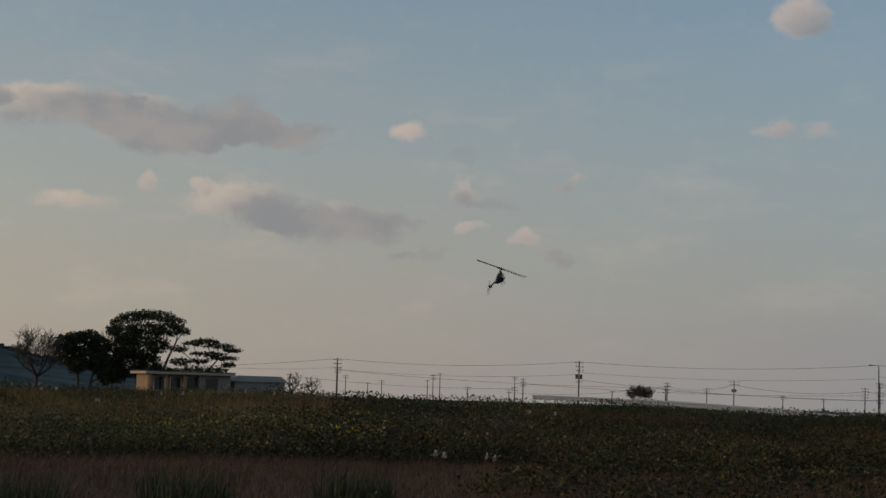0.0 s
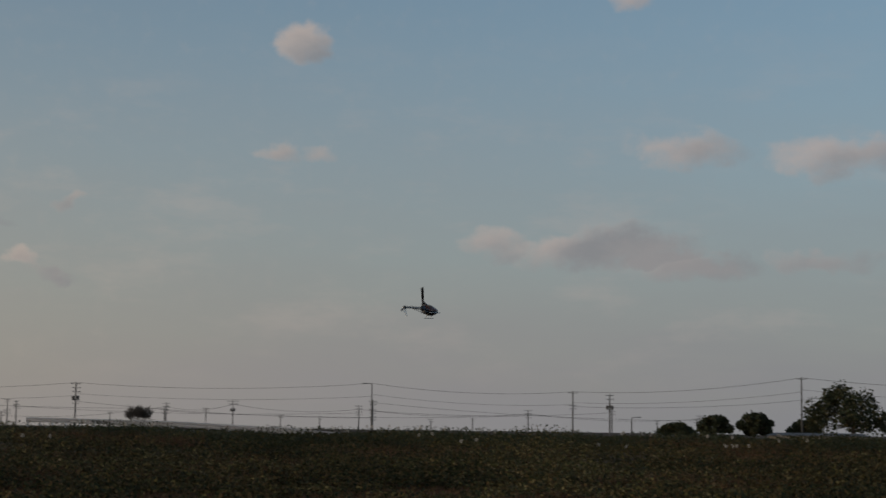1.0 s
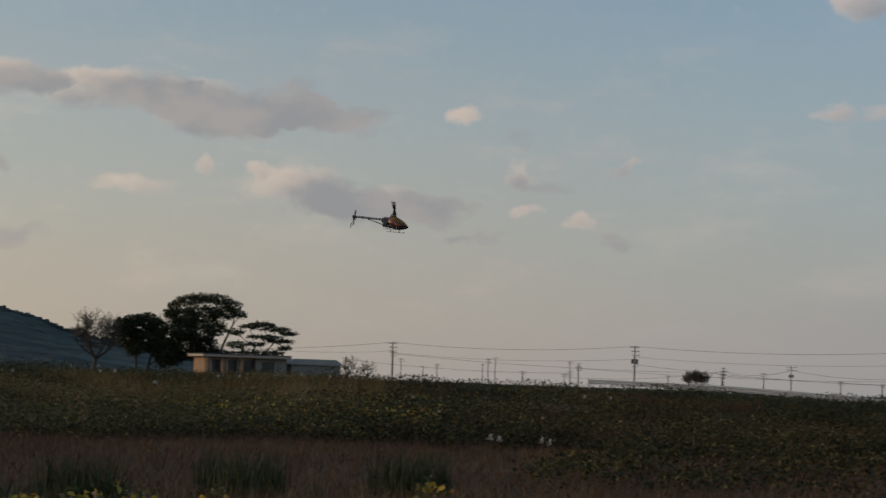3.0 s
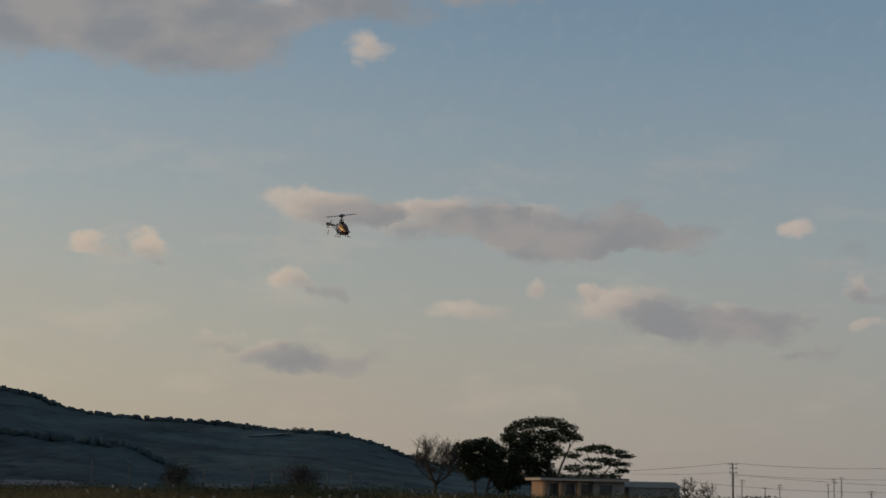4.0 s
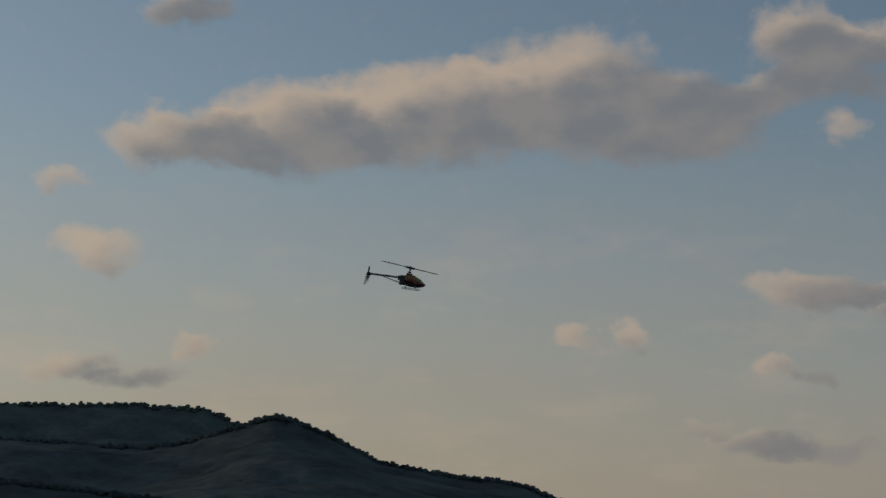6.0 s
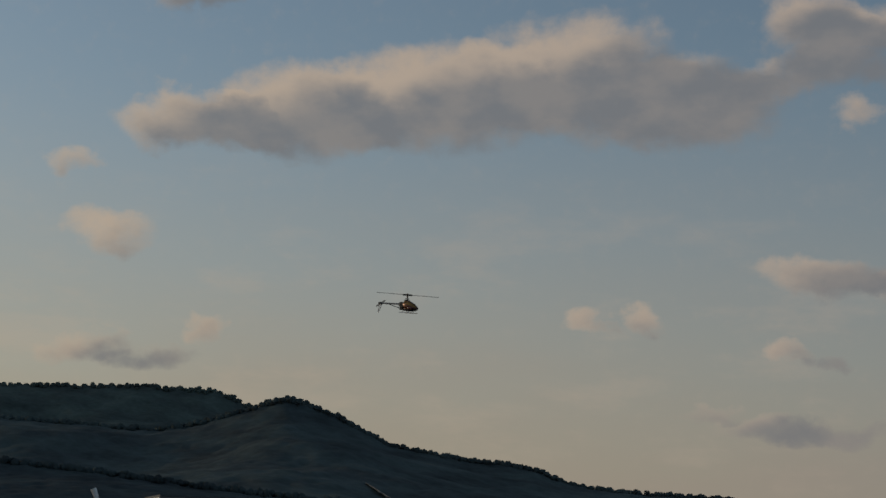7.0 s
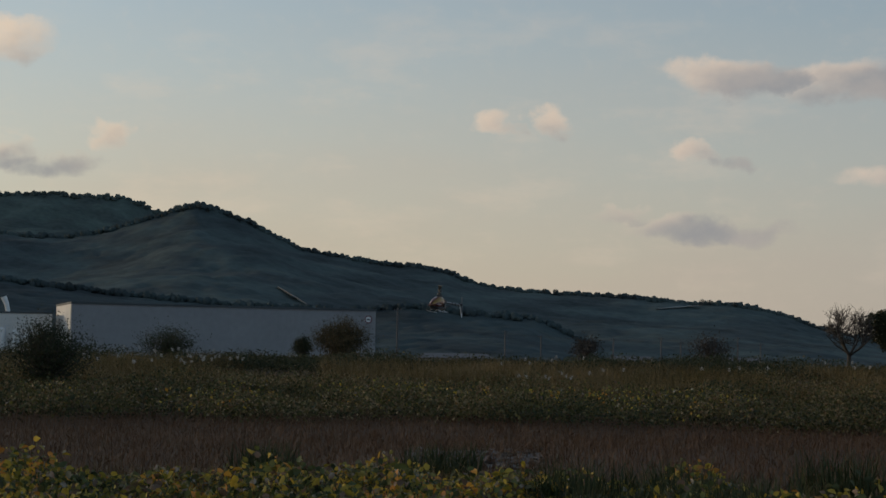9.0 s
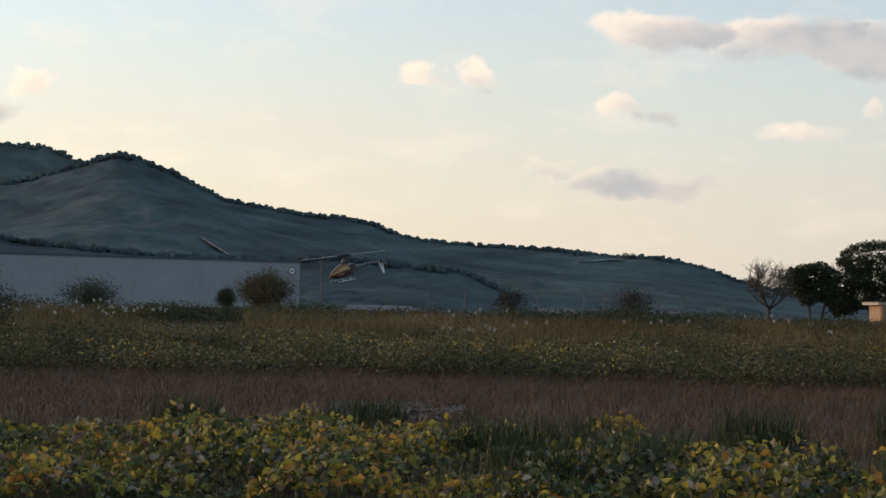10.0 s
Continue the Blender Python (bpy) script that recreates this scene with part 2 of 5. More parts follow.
M_TAN = material("tall_grass", (0, 0, 0), 0.85, vary=0.3, scale=0.2, patch=0.3, random_by="island", spec=0.15, colours=[
    (0.0, (0.08, 0.065, 0.022)), (0.5, (0.17, 0.115, 0.045)), (1.0, (0.27, 0.19, 0.10))])
M_VERGE = material("verge_grass", (0.12, 0.125, 0.045), 0.8, vary=0.35, scale=0.6, spec=0.2)
M_TUFT = material("tussock_green", (0.045, 0.055, 0.022), 0.8, vary=0.3, scale=1.0, spec=0.2)
M_PLUME = material("grass_plume", (0.4, 0.37, 0.33), 0.9, vary=0.2, scale=5.0, spec=0.1)


def hazy_woods(suffix, haze_tint):
    """The canopy of a wooded hill, round one mean colour that holds the haze, in broad drifts of different trees."""
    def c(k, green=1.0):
        return (haze_tint[0] * k, haze_tint[1] * k * green, haze_tint[2] * k)
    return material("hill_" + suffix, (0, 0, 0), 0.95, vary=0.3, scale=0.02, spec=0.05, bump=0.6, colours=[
        (0.3, c(0.8)), (0.45, c(1.0)), (0.55, c(1.08, 1.04)), (0.66, c(1.2, 1.03)), (0.8, (haze_tint[0] * 1.4, haze_tint[1] * 1.22, haze_tint[2]))])


# bluish, and paler with distance: haze painted into the base colours
M_WOODS = material("hazy_ridge_leaf", (0.085, 0.1, 0.098), 0.9, vary=0.2, scale=0.012, spec=0.05, translucent=0.5)
M_HILL = hazy_woods("main", (0.064, 0.079, 0.078))
M_HILL_FAR = hazy_woods("far", (0.074, 0.092, 0.083))
M_HILL_NEAR = hazy_woods("near", (0.050, 0.063, 0.065))
M_TREE = material("tree_leaf", (0, 0, 0), 0.7, vary=0.3, scale=0.3, random_by="island", spec=0.2, colours=[
    (0.0, (0.026, 0.034, 0.018)), (0.7, (0.042, 0.05, 0.024)), (1.0, (0.08, 0.068, 0.034))])
M_BARK = material("bark", (0.055, 0.045, 0.036), 0.9, vary=0.35, scale=2.0, bump=0.4)
M_SCAR = material("bare_earth", (0.22, 0.215, 0.2), 0.9, vary=0.4, scale=0.1)
M_CONC = material("weathered_concrete", (0.36, 0.34, 0.31), 0.85, vary=0.2, scale=0.5, bump=0.2)
M_POLE = material("pole_concrete", (0.1, 0.097, 0.095), 0.85, vary=0.15, scale=1.0)
M_STEEL = material("galvanised_steel", (0.55, 0.57, 0.6), 0.5, 0.6, vary=0.15, scale=1.5)
M_RAIL = material("rail_paint", (0.46, 0.47, 0.5), 0.5, vary=0.12, scale=1.0)
M_WIRE = material("cable_black", (0.03, 0.03, 0.03), 0.7, vary=0.05)
M_CLAD = material("grey_cladding", (0.27, 0.268, 0.275), 0.6, vary=0.12, scale=0.08)
# the annex's own colour; also paints the hall's sunlit end
M_CLAD2 = material("pale_cladding", (0.62, 0.6, 0.56), 0.6, vary=0.1, scale=0.1)
M_DARK = material("dark_trim", (0.06, 0.07, 0.075), 0.6, vary=0.15, scale=1.0)
M_FASCIA = material("cream_fascia", (0.42, 0.33, 0.25), 0.8, vary=0.12, scale=0.6)
M_WALL = material("ochre_render", (0.3, 0.19, 0.115), 0.85, vary=0.15, scale=0.6)
M_WALLW = material("pale_render", (0.27, 0.24, 0.205), 0.85, vary=0.15, scale=0.6)
M_ROOF = material("grey_roof", (0.09, 0.09, 0.095), 0.8, vary=0.15, scale=0.4)
M_GLASS = material("dark_window", (0.03, 0.035, 0.04), 0.15, vary=0.05, spec=0.6)
M_WHITE = material("white_paint", (0.75, 0.75, 0.73), 0.5, vary=0.1, scale=1.0)
M_RED = material("sign_red", (0.16, 0.05, 0.06), 0.5, vary=0.05)
M_ASPH = material("asphalt", (0.06, 0.06, 0.06), 0.9, vary=0.25, scale=0.5)
# the pale stops paint the sky's reflection in puddles into the colour
M_PAVE = material("worn_puddled_paving", (0, 0, 0), 0.7, vary=0.2, scale=0.9, colours=[(0.0, (0.06, 0.05, 0.045)), (0.58, (0.085, 0.07, 0.06)), (0.66, (0.24, 0.225, 0.21)), (1.0, (0.3, 0.29, 0.28))])
M_GRAVEL = material("pale_gravel", (0.14, 0.13, 0.12), 0.9, vary=0.4, scale=2.0, bump=0.5)
# helicopter
M_GOLD = material("gold_paint", (0.34, 0.17, 0.04), 0.3, 0.7, vary=0.12, scale=14.0, coat=0.4)
M_BRONZE = material("bronze_canopy", (0.115, 0.032, 0.014), 0.3, 0.35, vary=0.15, scale=14.0, coat=0.5)
M_BOOM = material("boom_metal", (0.2, 0.2, 0.21), 0.35, 0.8, vary=0.12, scale=20.0)
M_BLACK = material("black_plastic", (0.018, 0.018, 0.02), 0.45, vary=0.2, scale=20.0)
M_CARBON = material("carbon_fibre", (0.025, 0.025, 0.028), 0.35, vary=0.25, scale=60.0)
M_MAROON = material("maroon_paint", (0.12, 0.02, 0.018), 0.3, vary=0.1, scale=14.0, coat=0.5)
M_BLADE = material("blade_grey", (0.1, 0.1, 0.105), 0.4, vary=0.1, scale=8.0)
M_SKID = material("skid_white", (0.55, 0.55, 0.54), 0.5, vary=0.1, scale=8.0)
M_FIN = material("fin_white", (0.72, 0.71, 0.69), 0.45, vary=0.08, scale=10.0)


# ---- mesh helpers ----
def mesh_of(name, bm, mat, smooth=False):
    me = bpy.data.meshes.new(name)
    bm.to_mesh(me)
    bm.free()
    me.materials.append(mat)
    if smooth:
        for p in me.polygons:
            p.use_smooth = True
    return me


def part(name, bm, mat, parent=None, label="", smooth=False):
    ob = new(name, mesh_of(name, bm, mat, smooth))
    if parent:
        ob.parent = parent
    return tagged(ob, label)


def raw(name, verts, faces, mat, smooth=False):
    me = bpy.data.meshes.new(name)
    me.from_pydata(verts, [], faces)
    me.materials.append(mat)
    if smooth:
        me.polygons.foreach_set("use_smooth", [True] * len(me.polygons))
    return new(name, me)


def box(bm, lo, hi, bevel=0.0):
    c = [(a + b) / 2 for a, b in zip(lo, hi)]
    s = [abs(b - a) for a, b in zip(lo, hi)]
    got = bmesh.ops.create_cube(bm, size=1, matrix=Matrix.Translation(c) @ Matrix.Diagonal((*s, 1)))
    if bevel:
        edges = {e for v in got["verts"] for e in v.link_edges}
        bmesh.ops.bevel(bm, geom=list(edges), offset=bevel, segments=1, affect="EDGES")
    return bm


def tube(bm, points, radii, sides=6, cap=True):
    """A tapered tube along points."""
    rings = []
    for i, p in enumerate(points):
        a, b = points[max(0, i - 1)], points[min(len(points) - 1, i + 1)]
        d = (Vector(b) - Vector(a)).normalized()
        u = d.orthogonal().normalized()
        w = d.cross(u)
        rings.append([bm.verts.new(Vector(p) + (u * math.cos(k * math.tau / sides) + w * math.sin(k * math.tau / sides)) * radii[i])
                      for k in range(sides)])
    for r0, r1 in zip(rings, rings[1:]):
        for k in range(sides):
            bm.faces.new((r0[k], r0[(k + 1) % sides], r1[(k + 1) % sides], r1[k]))
    if cap:
        bm.faces.new(rings[0][::-1]), bm.faces.new(rings[-1])
    return bm


def empty(name, m=None):
    ob = new(name)
    if m is not None:
        ob.matrix_basis = m
    return ob


# ---- ground ----
def build_ground():
    rings = [0.0, 2, 4, 6, 8] + [8 + 1.0 * i for i in range(1, 58)] + [70, 77, 85, 95, 107, 120, 140, 170, 210, 270, 350, 500, 800, 1400, 2500, 4500]
    n = 240
    verts, faces = [(0, 0, 0)], []
    for r in rings[1:]:
        for k in range(n):
            a = math.tau * k / n
            x, y = r * math.cos(a), r * math.sin(a)
            verts.append((x, y, ground_z(x, y)))
    for k in range(n):
        faces.append((0, 1 + k, 1 + (k + 1) % n))
    for i in range(len(rings) - 2):
        o, q = 1 + i * n, 1 + (i + 1) * n
        for k in range(n):
            faces.append((o + k, q + k, q + (k + 1) % n, o + (k + 1) % n))
    tagged(raw("ground", verts, faces, M_SOIL, True), "weedy dark earth of a wide autumn field", "ground", kind="structure")


build_ground()
rng = np.random.default_rng(7)


def scatter(n, az0, az1, r0, r1, power=1.0):
    """n places in a stretch of the field, evenly over its area: x, y, z."""
    az = np.radians(rng.uniform(az0, az1, n))
    r = np.sqrt(r0 * r0 + rng.uniform(0, 1, n) ** power * (r1 * r1 - r0 * r0))
    x, y = -np.sin(az) * r, np.cos(az) * r
    z = np.array([ground_z(a, b) for a, b in zip(x, y)])
    return np.stack([x, y, z], 1)


def patchy(p, scale, seed, lo):
    """Keeps the places where a slow noise is above lo."""
    keep = [noise.noise((a * scale, b * scale, seed)) > lo for a, b, _ in p]
    return p[np.array(keep)]


def leaves(name, centres, size, mat, tilt=0.9, wide=0.8, simple=False):
    """Folded six-cornered leaves at the centres, each an island of its own."""
    n = len(centres)
    s = size * rng.uniform(0.45, 1.5, n)
    yaw, lean, roll = rng.uniform(0, math.tau, n), rng.normal(0, tilt, n), rng.normal(0, tilt * 0.7, n)
    shape = np.array([(0, -0.5, 0), (0.36, -0.28, 0.10), (0.42, 0.1, 0.12), (0, 0.55, -0.06), (-0.42, 0.1, 0.12), (-0.36, -0.28, 0.10)])
    if simple:
        shape = np.array([(0, -0.5, 0), (0.45, 0, 0.1), (0, 0.55, 0), (-0.45, 0, 0.1)])
    shape = shape * (wide, 1, 1)
    v = shape[None] * s[:, None, None]
    cl, sl = np.cos(lean)[:, None], np.sin(lean)[:, None]
    v = np.stack([v[..., 0], v[..., 1] * cl - v[..., 2] * sl, v[..., 1] * sl + v[..., 2] * cl], 2)
    cr, sr = np.cos(roll)[:, None], np.sin(roll)[:, None]
    v = np.stack([v[..., 0] * cr + v[..., 2] * sr, v[..., 1], -v[..., 0] * sr + v[..., 2] * cr], 2)
    cy, sy = np.cos(yaw)[:, None], np.sin(yaw)[:, None]
    v = np.stack([v[..., 0] * cy - v[..., 1] * sy, v[..., 0] * sy + v[..., 1] * cy, v[..., 2]], 2)
    v = (v + centres[:, None]).reshape(-1, 3)
    idx = (np.arange(n) * len(shape))[:, None]
    f = idx + np.array([[0, 1, 2, 3]])
    if not simple:
        f = np.concatenate([f, idx + np.array([[0, 3, 4, 5]])])
    return mesh_np(name, v, f, mat)


def mesh_np(name, v, f, mat, smooth=False):
    me = bpy.data.meshes.new(name)
    k = f.shape[1]
    me.vertices.add(len(v)), me.loops.add(f.size), me.polygons.add(len(f))
    me.vertices.foreach_set("co", v.astype(np.float32).ravel())
    me.loops.foreach_set("vertex_index", f.astype(np.int32).ravel())
    me.polygons.foreach_set("loop_start", (np.arange(len(f)) * k).astype(np.int32))
    me.update(calc_edges=True)
    me.validate()
    if smooth:
        me.polygons.foreach_set("use_smooth", [True] * len(me.polygons))
    me.materials.append(mat)
    return new(name, me)


def blades(name, feet, tall, width, mat, bend=0.35):
    """Bent grass blades, two quads each."""
    n = len(feet)
    h = tall * rng.uniform(0.5, 1.25, n)
    yaw, b = rng.uniform(0, math.tau, n), rng.normal(0, bend, n)
    side = np.stack([np.cos(yaw), np.sin(yaw), 0 * yaw], 1) * (width / 2)
    lean = np.stack([-np.sin(yaw) * b, np.cos(yaw) * b, 0 * yaw], 1) * h[:, None]
    up = np.zeros((n, 3))
    up[:, 2] = h
    mid = feet + up * 0.55 + lean * 0.3
    top = feet + up * 0.97 + lean
    v = np.stack([feet - side, feet + side, mid + side * 0.8, mid - side * 0.8, top + side * 0.15, top - side * 0.15], 1).reshape(-1, 3)
    i = (np.arange(n) * 6)[:, None]
    f = np.concatenate([i + np.array([[0, 1, 2, 3]]), i + np.array([[3, 2, 4, 5]])])
    return mesh_np(name, v, f, mat)


def mound(p, scale, amp, seed):
    """How high the plants stand over the soil at each place."""
    return np.array([max(0.0, 0.5 + noise.fractal((a * scale, b * scale, seed), 1.0, 2.0, 3)) for a, b, _ in p]) * amp


def build_field():
    # yellowing vines by the camera
    p = scatter(78000, -6, 62, 11.5, 16.8)
    # their edge draws in towards the middle of the field
    bearing, reach = np.degrees(np.arctan2(-p[:, 0], p[:, 1])), np.hypot(p[:, 0], p[:, 1])
    p = p[reach < 14.2 + 2.6 * np.clip((bearing - 14.0) / 6.0, 0, 1)]
    h = mound(p, 0.8, 0.42, 5.0) * (0.3 + 0.8 * np.clip(mound(p, 2.2, 1.0, 15.0), 0, 1.4))
    keep = (h > 0.05) | (rng.uniform(0, 1, len(p)) < 0.3)
    p, h = p[keep], h[keep] + 0.04
    p[:, 2] += h * rng.uniform(0.05, 1.0, len(p)) ** 0.6
    tagged(leaves("vine_leaves", p, 0.062, M_VINE, 1.25), "yellow and green broad vine leaves on the field", "vines", kind="stuff")
    p = scatter(9000, -6, 62, 11.5, 17.5)
    tagged(blades("dead_stems", p, 0.26, 0.006, M_TAN, 0.8), "thin dead tan stems among the vines", "stems", kind="stuff")
    p = patchy(scatter(9000, -6, 62, 12.0, 17.0), 0.7, 9.0, 0.25)
    tagged(blades("grass_tufts", p, 0.2, 0.01, M_SCRUB), "dark green grass tufts among the vines", "grass", kind="stuff")
    p = scatter(16000, 8, 52, 10.0, 11.8)
    tagged(blades("verge_grass", p, 0.05, 0.008, M_VERGE), "short green grass of the verge", "grass", kind="stuff")
    # dry brown grass
    p = scatter(170000, -46, 62, 16.2, 36.0)
    tagged(blades("dry_grass", p, 0.15, 0.008, M_DRY, 1.2), "matted reddish brown dry grass in a strip", "grass", kind="stuff")
    # low bushes on the bank: olive and yellowing at its foot, dark along its top
    def bushes(name, n, r0, r1, w0, w1, flat, dense, size, mat, label, az0=-46, az1=62):
        c = scatter(n, az0, az1, r0, r1)
        wide = rng.uniform(w0, w1, n)
        tall = wide * rng.uniform(flat * 0.7, flat * 1.3, n)
        pts = []
        for k in range(n):
            m = int(dense * wide[k] ** 1.4)
            a, u = rng.uniform(0, math.tau, m), rng.uniform(0.0, 1.0, m) ** 0.5
            q = np.stack([np.cos(a) * u * wide[k], np.sin(a) * u * wide[k], np.sqrt(np.clip(1 - u * u, 0, 1)) * tall[k]], 1)
            pts.append(c[k] + q * rng.uniform(0.7, 1.15, m)[:, None])
        tagged(leaves(name, np.concatenate(pts), size, mat, 1.1, simple=True), label, "scrub", kind="stuff")

    # the dusky reach of the bank, brown and near-black green
    bushes("bank_scrub", 430, 31.5, 42.0, 0.5, 1.6, 0.42, 420, 0.055, M_DUSK, "dull brown and dark olive bushes on the bank", -46, 7)
    bushes("bank_brush", 250, 40.0, 51.0, 0.4, 1.3, 0.42, 340, 0.055, M_DUSK, "scattered dull brown bushes on the bank", -46, 7)
    bushes("field_brush", 150, 20.0, 32.0, 0.4, 1.2, 0.4, 360, 0.055, M_DUSK, "dull olive bushes in the dry grass of the field", -46, -2)
    # the yellowing reach below the hills
    bushes("bank_scrub", 330, 31.5, 41.0, 0.5, 1.6, 0.45, 420, 0.055, M_SCRUB, "olive and yellowing bushes at the bank's foot", 5, 62)
    bushes("bank_brush", 110, 40.0, 51.0, 0.4, 1.1, 0.45, 340, 0.055, M_SCRUB, "scattered olive bushes on the bank", 5, 62)
    bushes("bank_hedge", 520, 49.0, 57.5, 0.7, 2.0, 0.3, 330, 0.06, M_HEDGE, "dark green bushes along the bank's top")
    p = scatter(150000, -46, 62, 31.5, 58.0)
    p[:, 2] += rng.uniform(0.0, 0.22, len(p))
    tagged(leaves("bank_weeds", p, 0.055, M_DUSK, 1.0, simple=True), "low brown and olive weeds on the bank", "weeds", kind="stuff")
    p = patchy(scatter(26000, 2, 62, 31.5, 40.5), 0.3, 31.0, 0.05)
    p[:, 2] += 0.2 + rng.uniform(0, 0.45, len(p))
    tagged(leaves("bank_vines", p, 0.06, M_VINE, 1.1), "yellowing vine leaves over the bank's foot", "vines", kind="stuff")
    p = patchy(scatter(9000, -46, 2, 31.5, 39.0), 0.18, 37.0, 0.22)
    p[:, 2] += 0.2 + rng.uniform(0, 0.45, len(p))
    tagged(leaves("bank_vines", p, 0.06, M_SCRUB, 1.1), "few olive vine leaves over the bank's foot", "vines", kind="stuff")
    p = patchy(scatter(120000, 4, 62, 39.0, 52.0), 0.2, 2.0, -0.3)
    tagged(blades("tall_grass", p, 0.5, 0.012, M_TAN, 0.7), "tan autumn grass on the bank", "grass", kind="stuff")
    p = patchy(scatter(90000, -46, 6, 32.0, 52.0), 0.12, 12.0, 0.08)
    tagged(blades("tall_grass", p, 0.42, 0.012, M_DRY, 0.8), "patches of brown grass on the bank", "grass", kind="stuff")
    p = scatter(60000, -46, 62, 56.0, 130.0)
    h = mound(p, 0.12, 0.42, 21.0)
    p[:, 2] += h * rng.uniform(0.1, 1.0, len(p))
    tagged(leaves("plain_scrub", p, 0.22, M_HEDGE, simple=True), "low weeds behind the bank", "scrub", kind="stuff")
    # pale gravel at the vines' far edge
    n = 1500
    a, r = rng.uniform(25.2, 30.0, n), rng.normal(20.9, 0.7, n)
    c = np.array([tuple(spot(x, y)) for x, y in zip(a, r)])
    c[:, 2] = [ground_z(x, y) + 0.03 for x, y, _ in c]
    tagged(leaves("gravel_patch", c, 0.09, M_GRAVEL, 0.4, 1.1), "pale gravel scattered beside the vines", "gravel", kind="stuff")


build_field()



def build_pavement():
    """The old paved strip on which the camera stands."""
    verts, faces = [], []
    n = 90
    for k in range(n + 1):
        az = -180 + 360 * k / n
        edge = 10.6 + 0.2 * noise.noise((6 * math.cos(radians(az)), 6 * math.sin(radians(az)), 0))
        for r, z in ((0.02, 0.03), (6.0, 0.03), (edge, 0.03), (edge + 0.05, -0.08)):
            p = spot(az, r)
            verts.append((p.x, p.y, p.z + z))
    for k in range(n):
        for j in range(3):
            faces.append((k * 4 + j, k * 4 + j + 1, k * 4 + 5 + j, k * 4 + 4 + j))
    tagged(raw("pavement", verts, faces, M_PAVE), "worn brown-grey paved strip with puddle sheen painted as pale patches", "pavement", kind="structure")


build_pavement()

# ---- hills ----
# crests by bearing and elevation: the far hill, the main ridge before it, the near spur
FAR_AZ = [75, 60, 52, 47.3, 43.7, 42.5, 41.7, 40.4, 39.6, 39.0, 37.5, 35.5, 33]
FAR_EL = [5.2, 5.4, 5.1, 5.15, 5.32, 5.4, 5.34, 5.34, 5.12, 4.78, 4.2, 3.0, 1.2]
MAIN_AZ = [75, 60, 50, 45, 43.6, 42.5, 41.1, 39.0, 38.4, 37.7, 37.0, 35.8, 35.2, 34.0, 32.5, 30.9, 29.7, 28.6, 28.0, 27.2, 26.2, 24.8, 23.5, 22.3, 20.9, 19.7, 18.4, 17.2, 16.3, 15.65, 14.3, 12, 9]
MAIN_EL = [3.0, 3.6, 4.0, 3.95, 3.88, 3.84, 4.07, 4.74, 4.98, 5.17, 4.98, 4.6, 4.25, 3.67, 3.4, 3.17, 3.1, 2.92, 2.67, 2.41, 2.29, 2.18, 2.15, 2.1, 1.97, 1.87, 1.88, 1.65, 1.42, 1.14, 0.8, 0.35, -0.2]
SPUR_AZ = [52, 48, 44, 40, 36, 32, 30, 28.4, 26.8, 25.5, 24.3, 23.5, 23.1, 22]
SPUR_EL = [2.2, 2.6, 2.3, 1.9, 1.6, 1.5, 1.7, 1.53, 1.4, 1.36, 0.88, 0.39, 0.0, -0.6]


class Hill:
    """A wooded ridge whose crest stands r metres away, rising from a foot nearer by."""

    def __init__(self, azs, els, foot, crest, trees):
        self.azs, self.els, self.foot, self.crest, self.trees = [-a for a in azs], els, foot, crest, trees

    def z(self, az, r):
        t = min(1.0, max(0.0, (r - self.foot) / (self.crest - self.foot)))
        # the crest's small dips die out down the slope
        el = float(np.interp(-az, self.azs, self.els))
        broad = float(np.mean(np.interp([-az + o for o in (-3, -2, -1, 0, 1, 2, 3)], self.azs, self.els)))
        el = min(el, broad + 0.25) * (1 - t ** 6) * 0.3 + broad * (1 - t ** 6) * 0.7 + el * t ** 6
        top = max(-6.0, height_at(self.crest, el) - self.trees)
        back = min(1.0, max(0.0, (r - self.crest) / (0.5 * self.crest)))
        x, y, _ = spot(az, r, 0.0)
        gully = noise.fractal((x * 0.0045, y * 0.0045, 0.0), 1.0, 2.0, 3)
        fold = 1 - 0.32 * (1 - t) * t * 4 * (0.35 + gully)
        return top * (t ** 0.85) * min(1.0, fold) * (1 - 0.7 * back) - 8 * (1 - t)


FAR_HILL = Hill(FAR_AZ, FAR_EL, 1350.0, 1900.0, 3.6)
MAIN_HILL = Hill(MAIN_AZ, MAIN_EL, 700.0, 1250.0, 2.6)
SPUR_HILL = Hill(SPUR_AZ, SPUR_EL, 560.0, 820.0, 2.2)


def woods_z(az, r):
    return max(MAIN_HILL.z(az, r), SPUR_HILL.z(az, r))


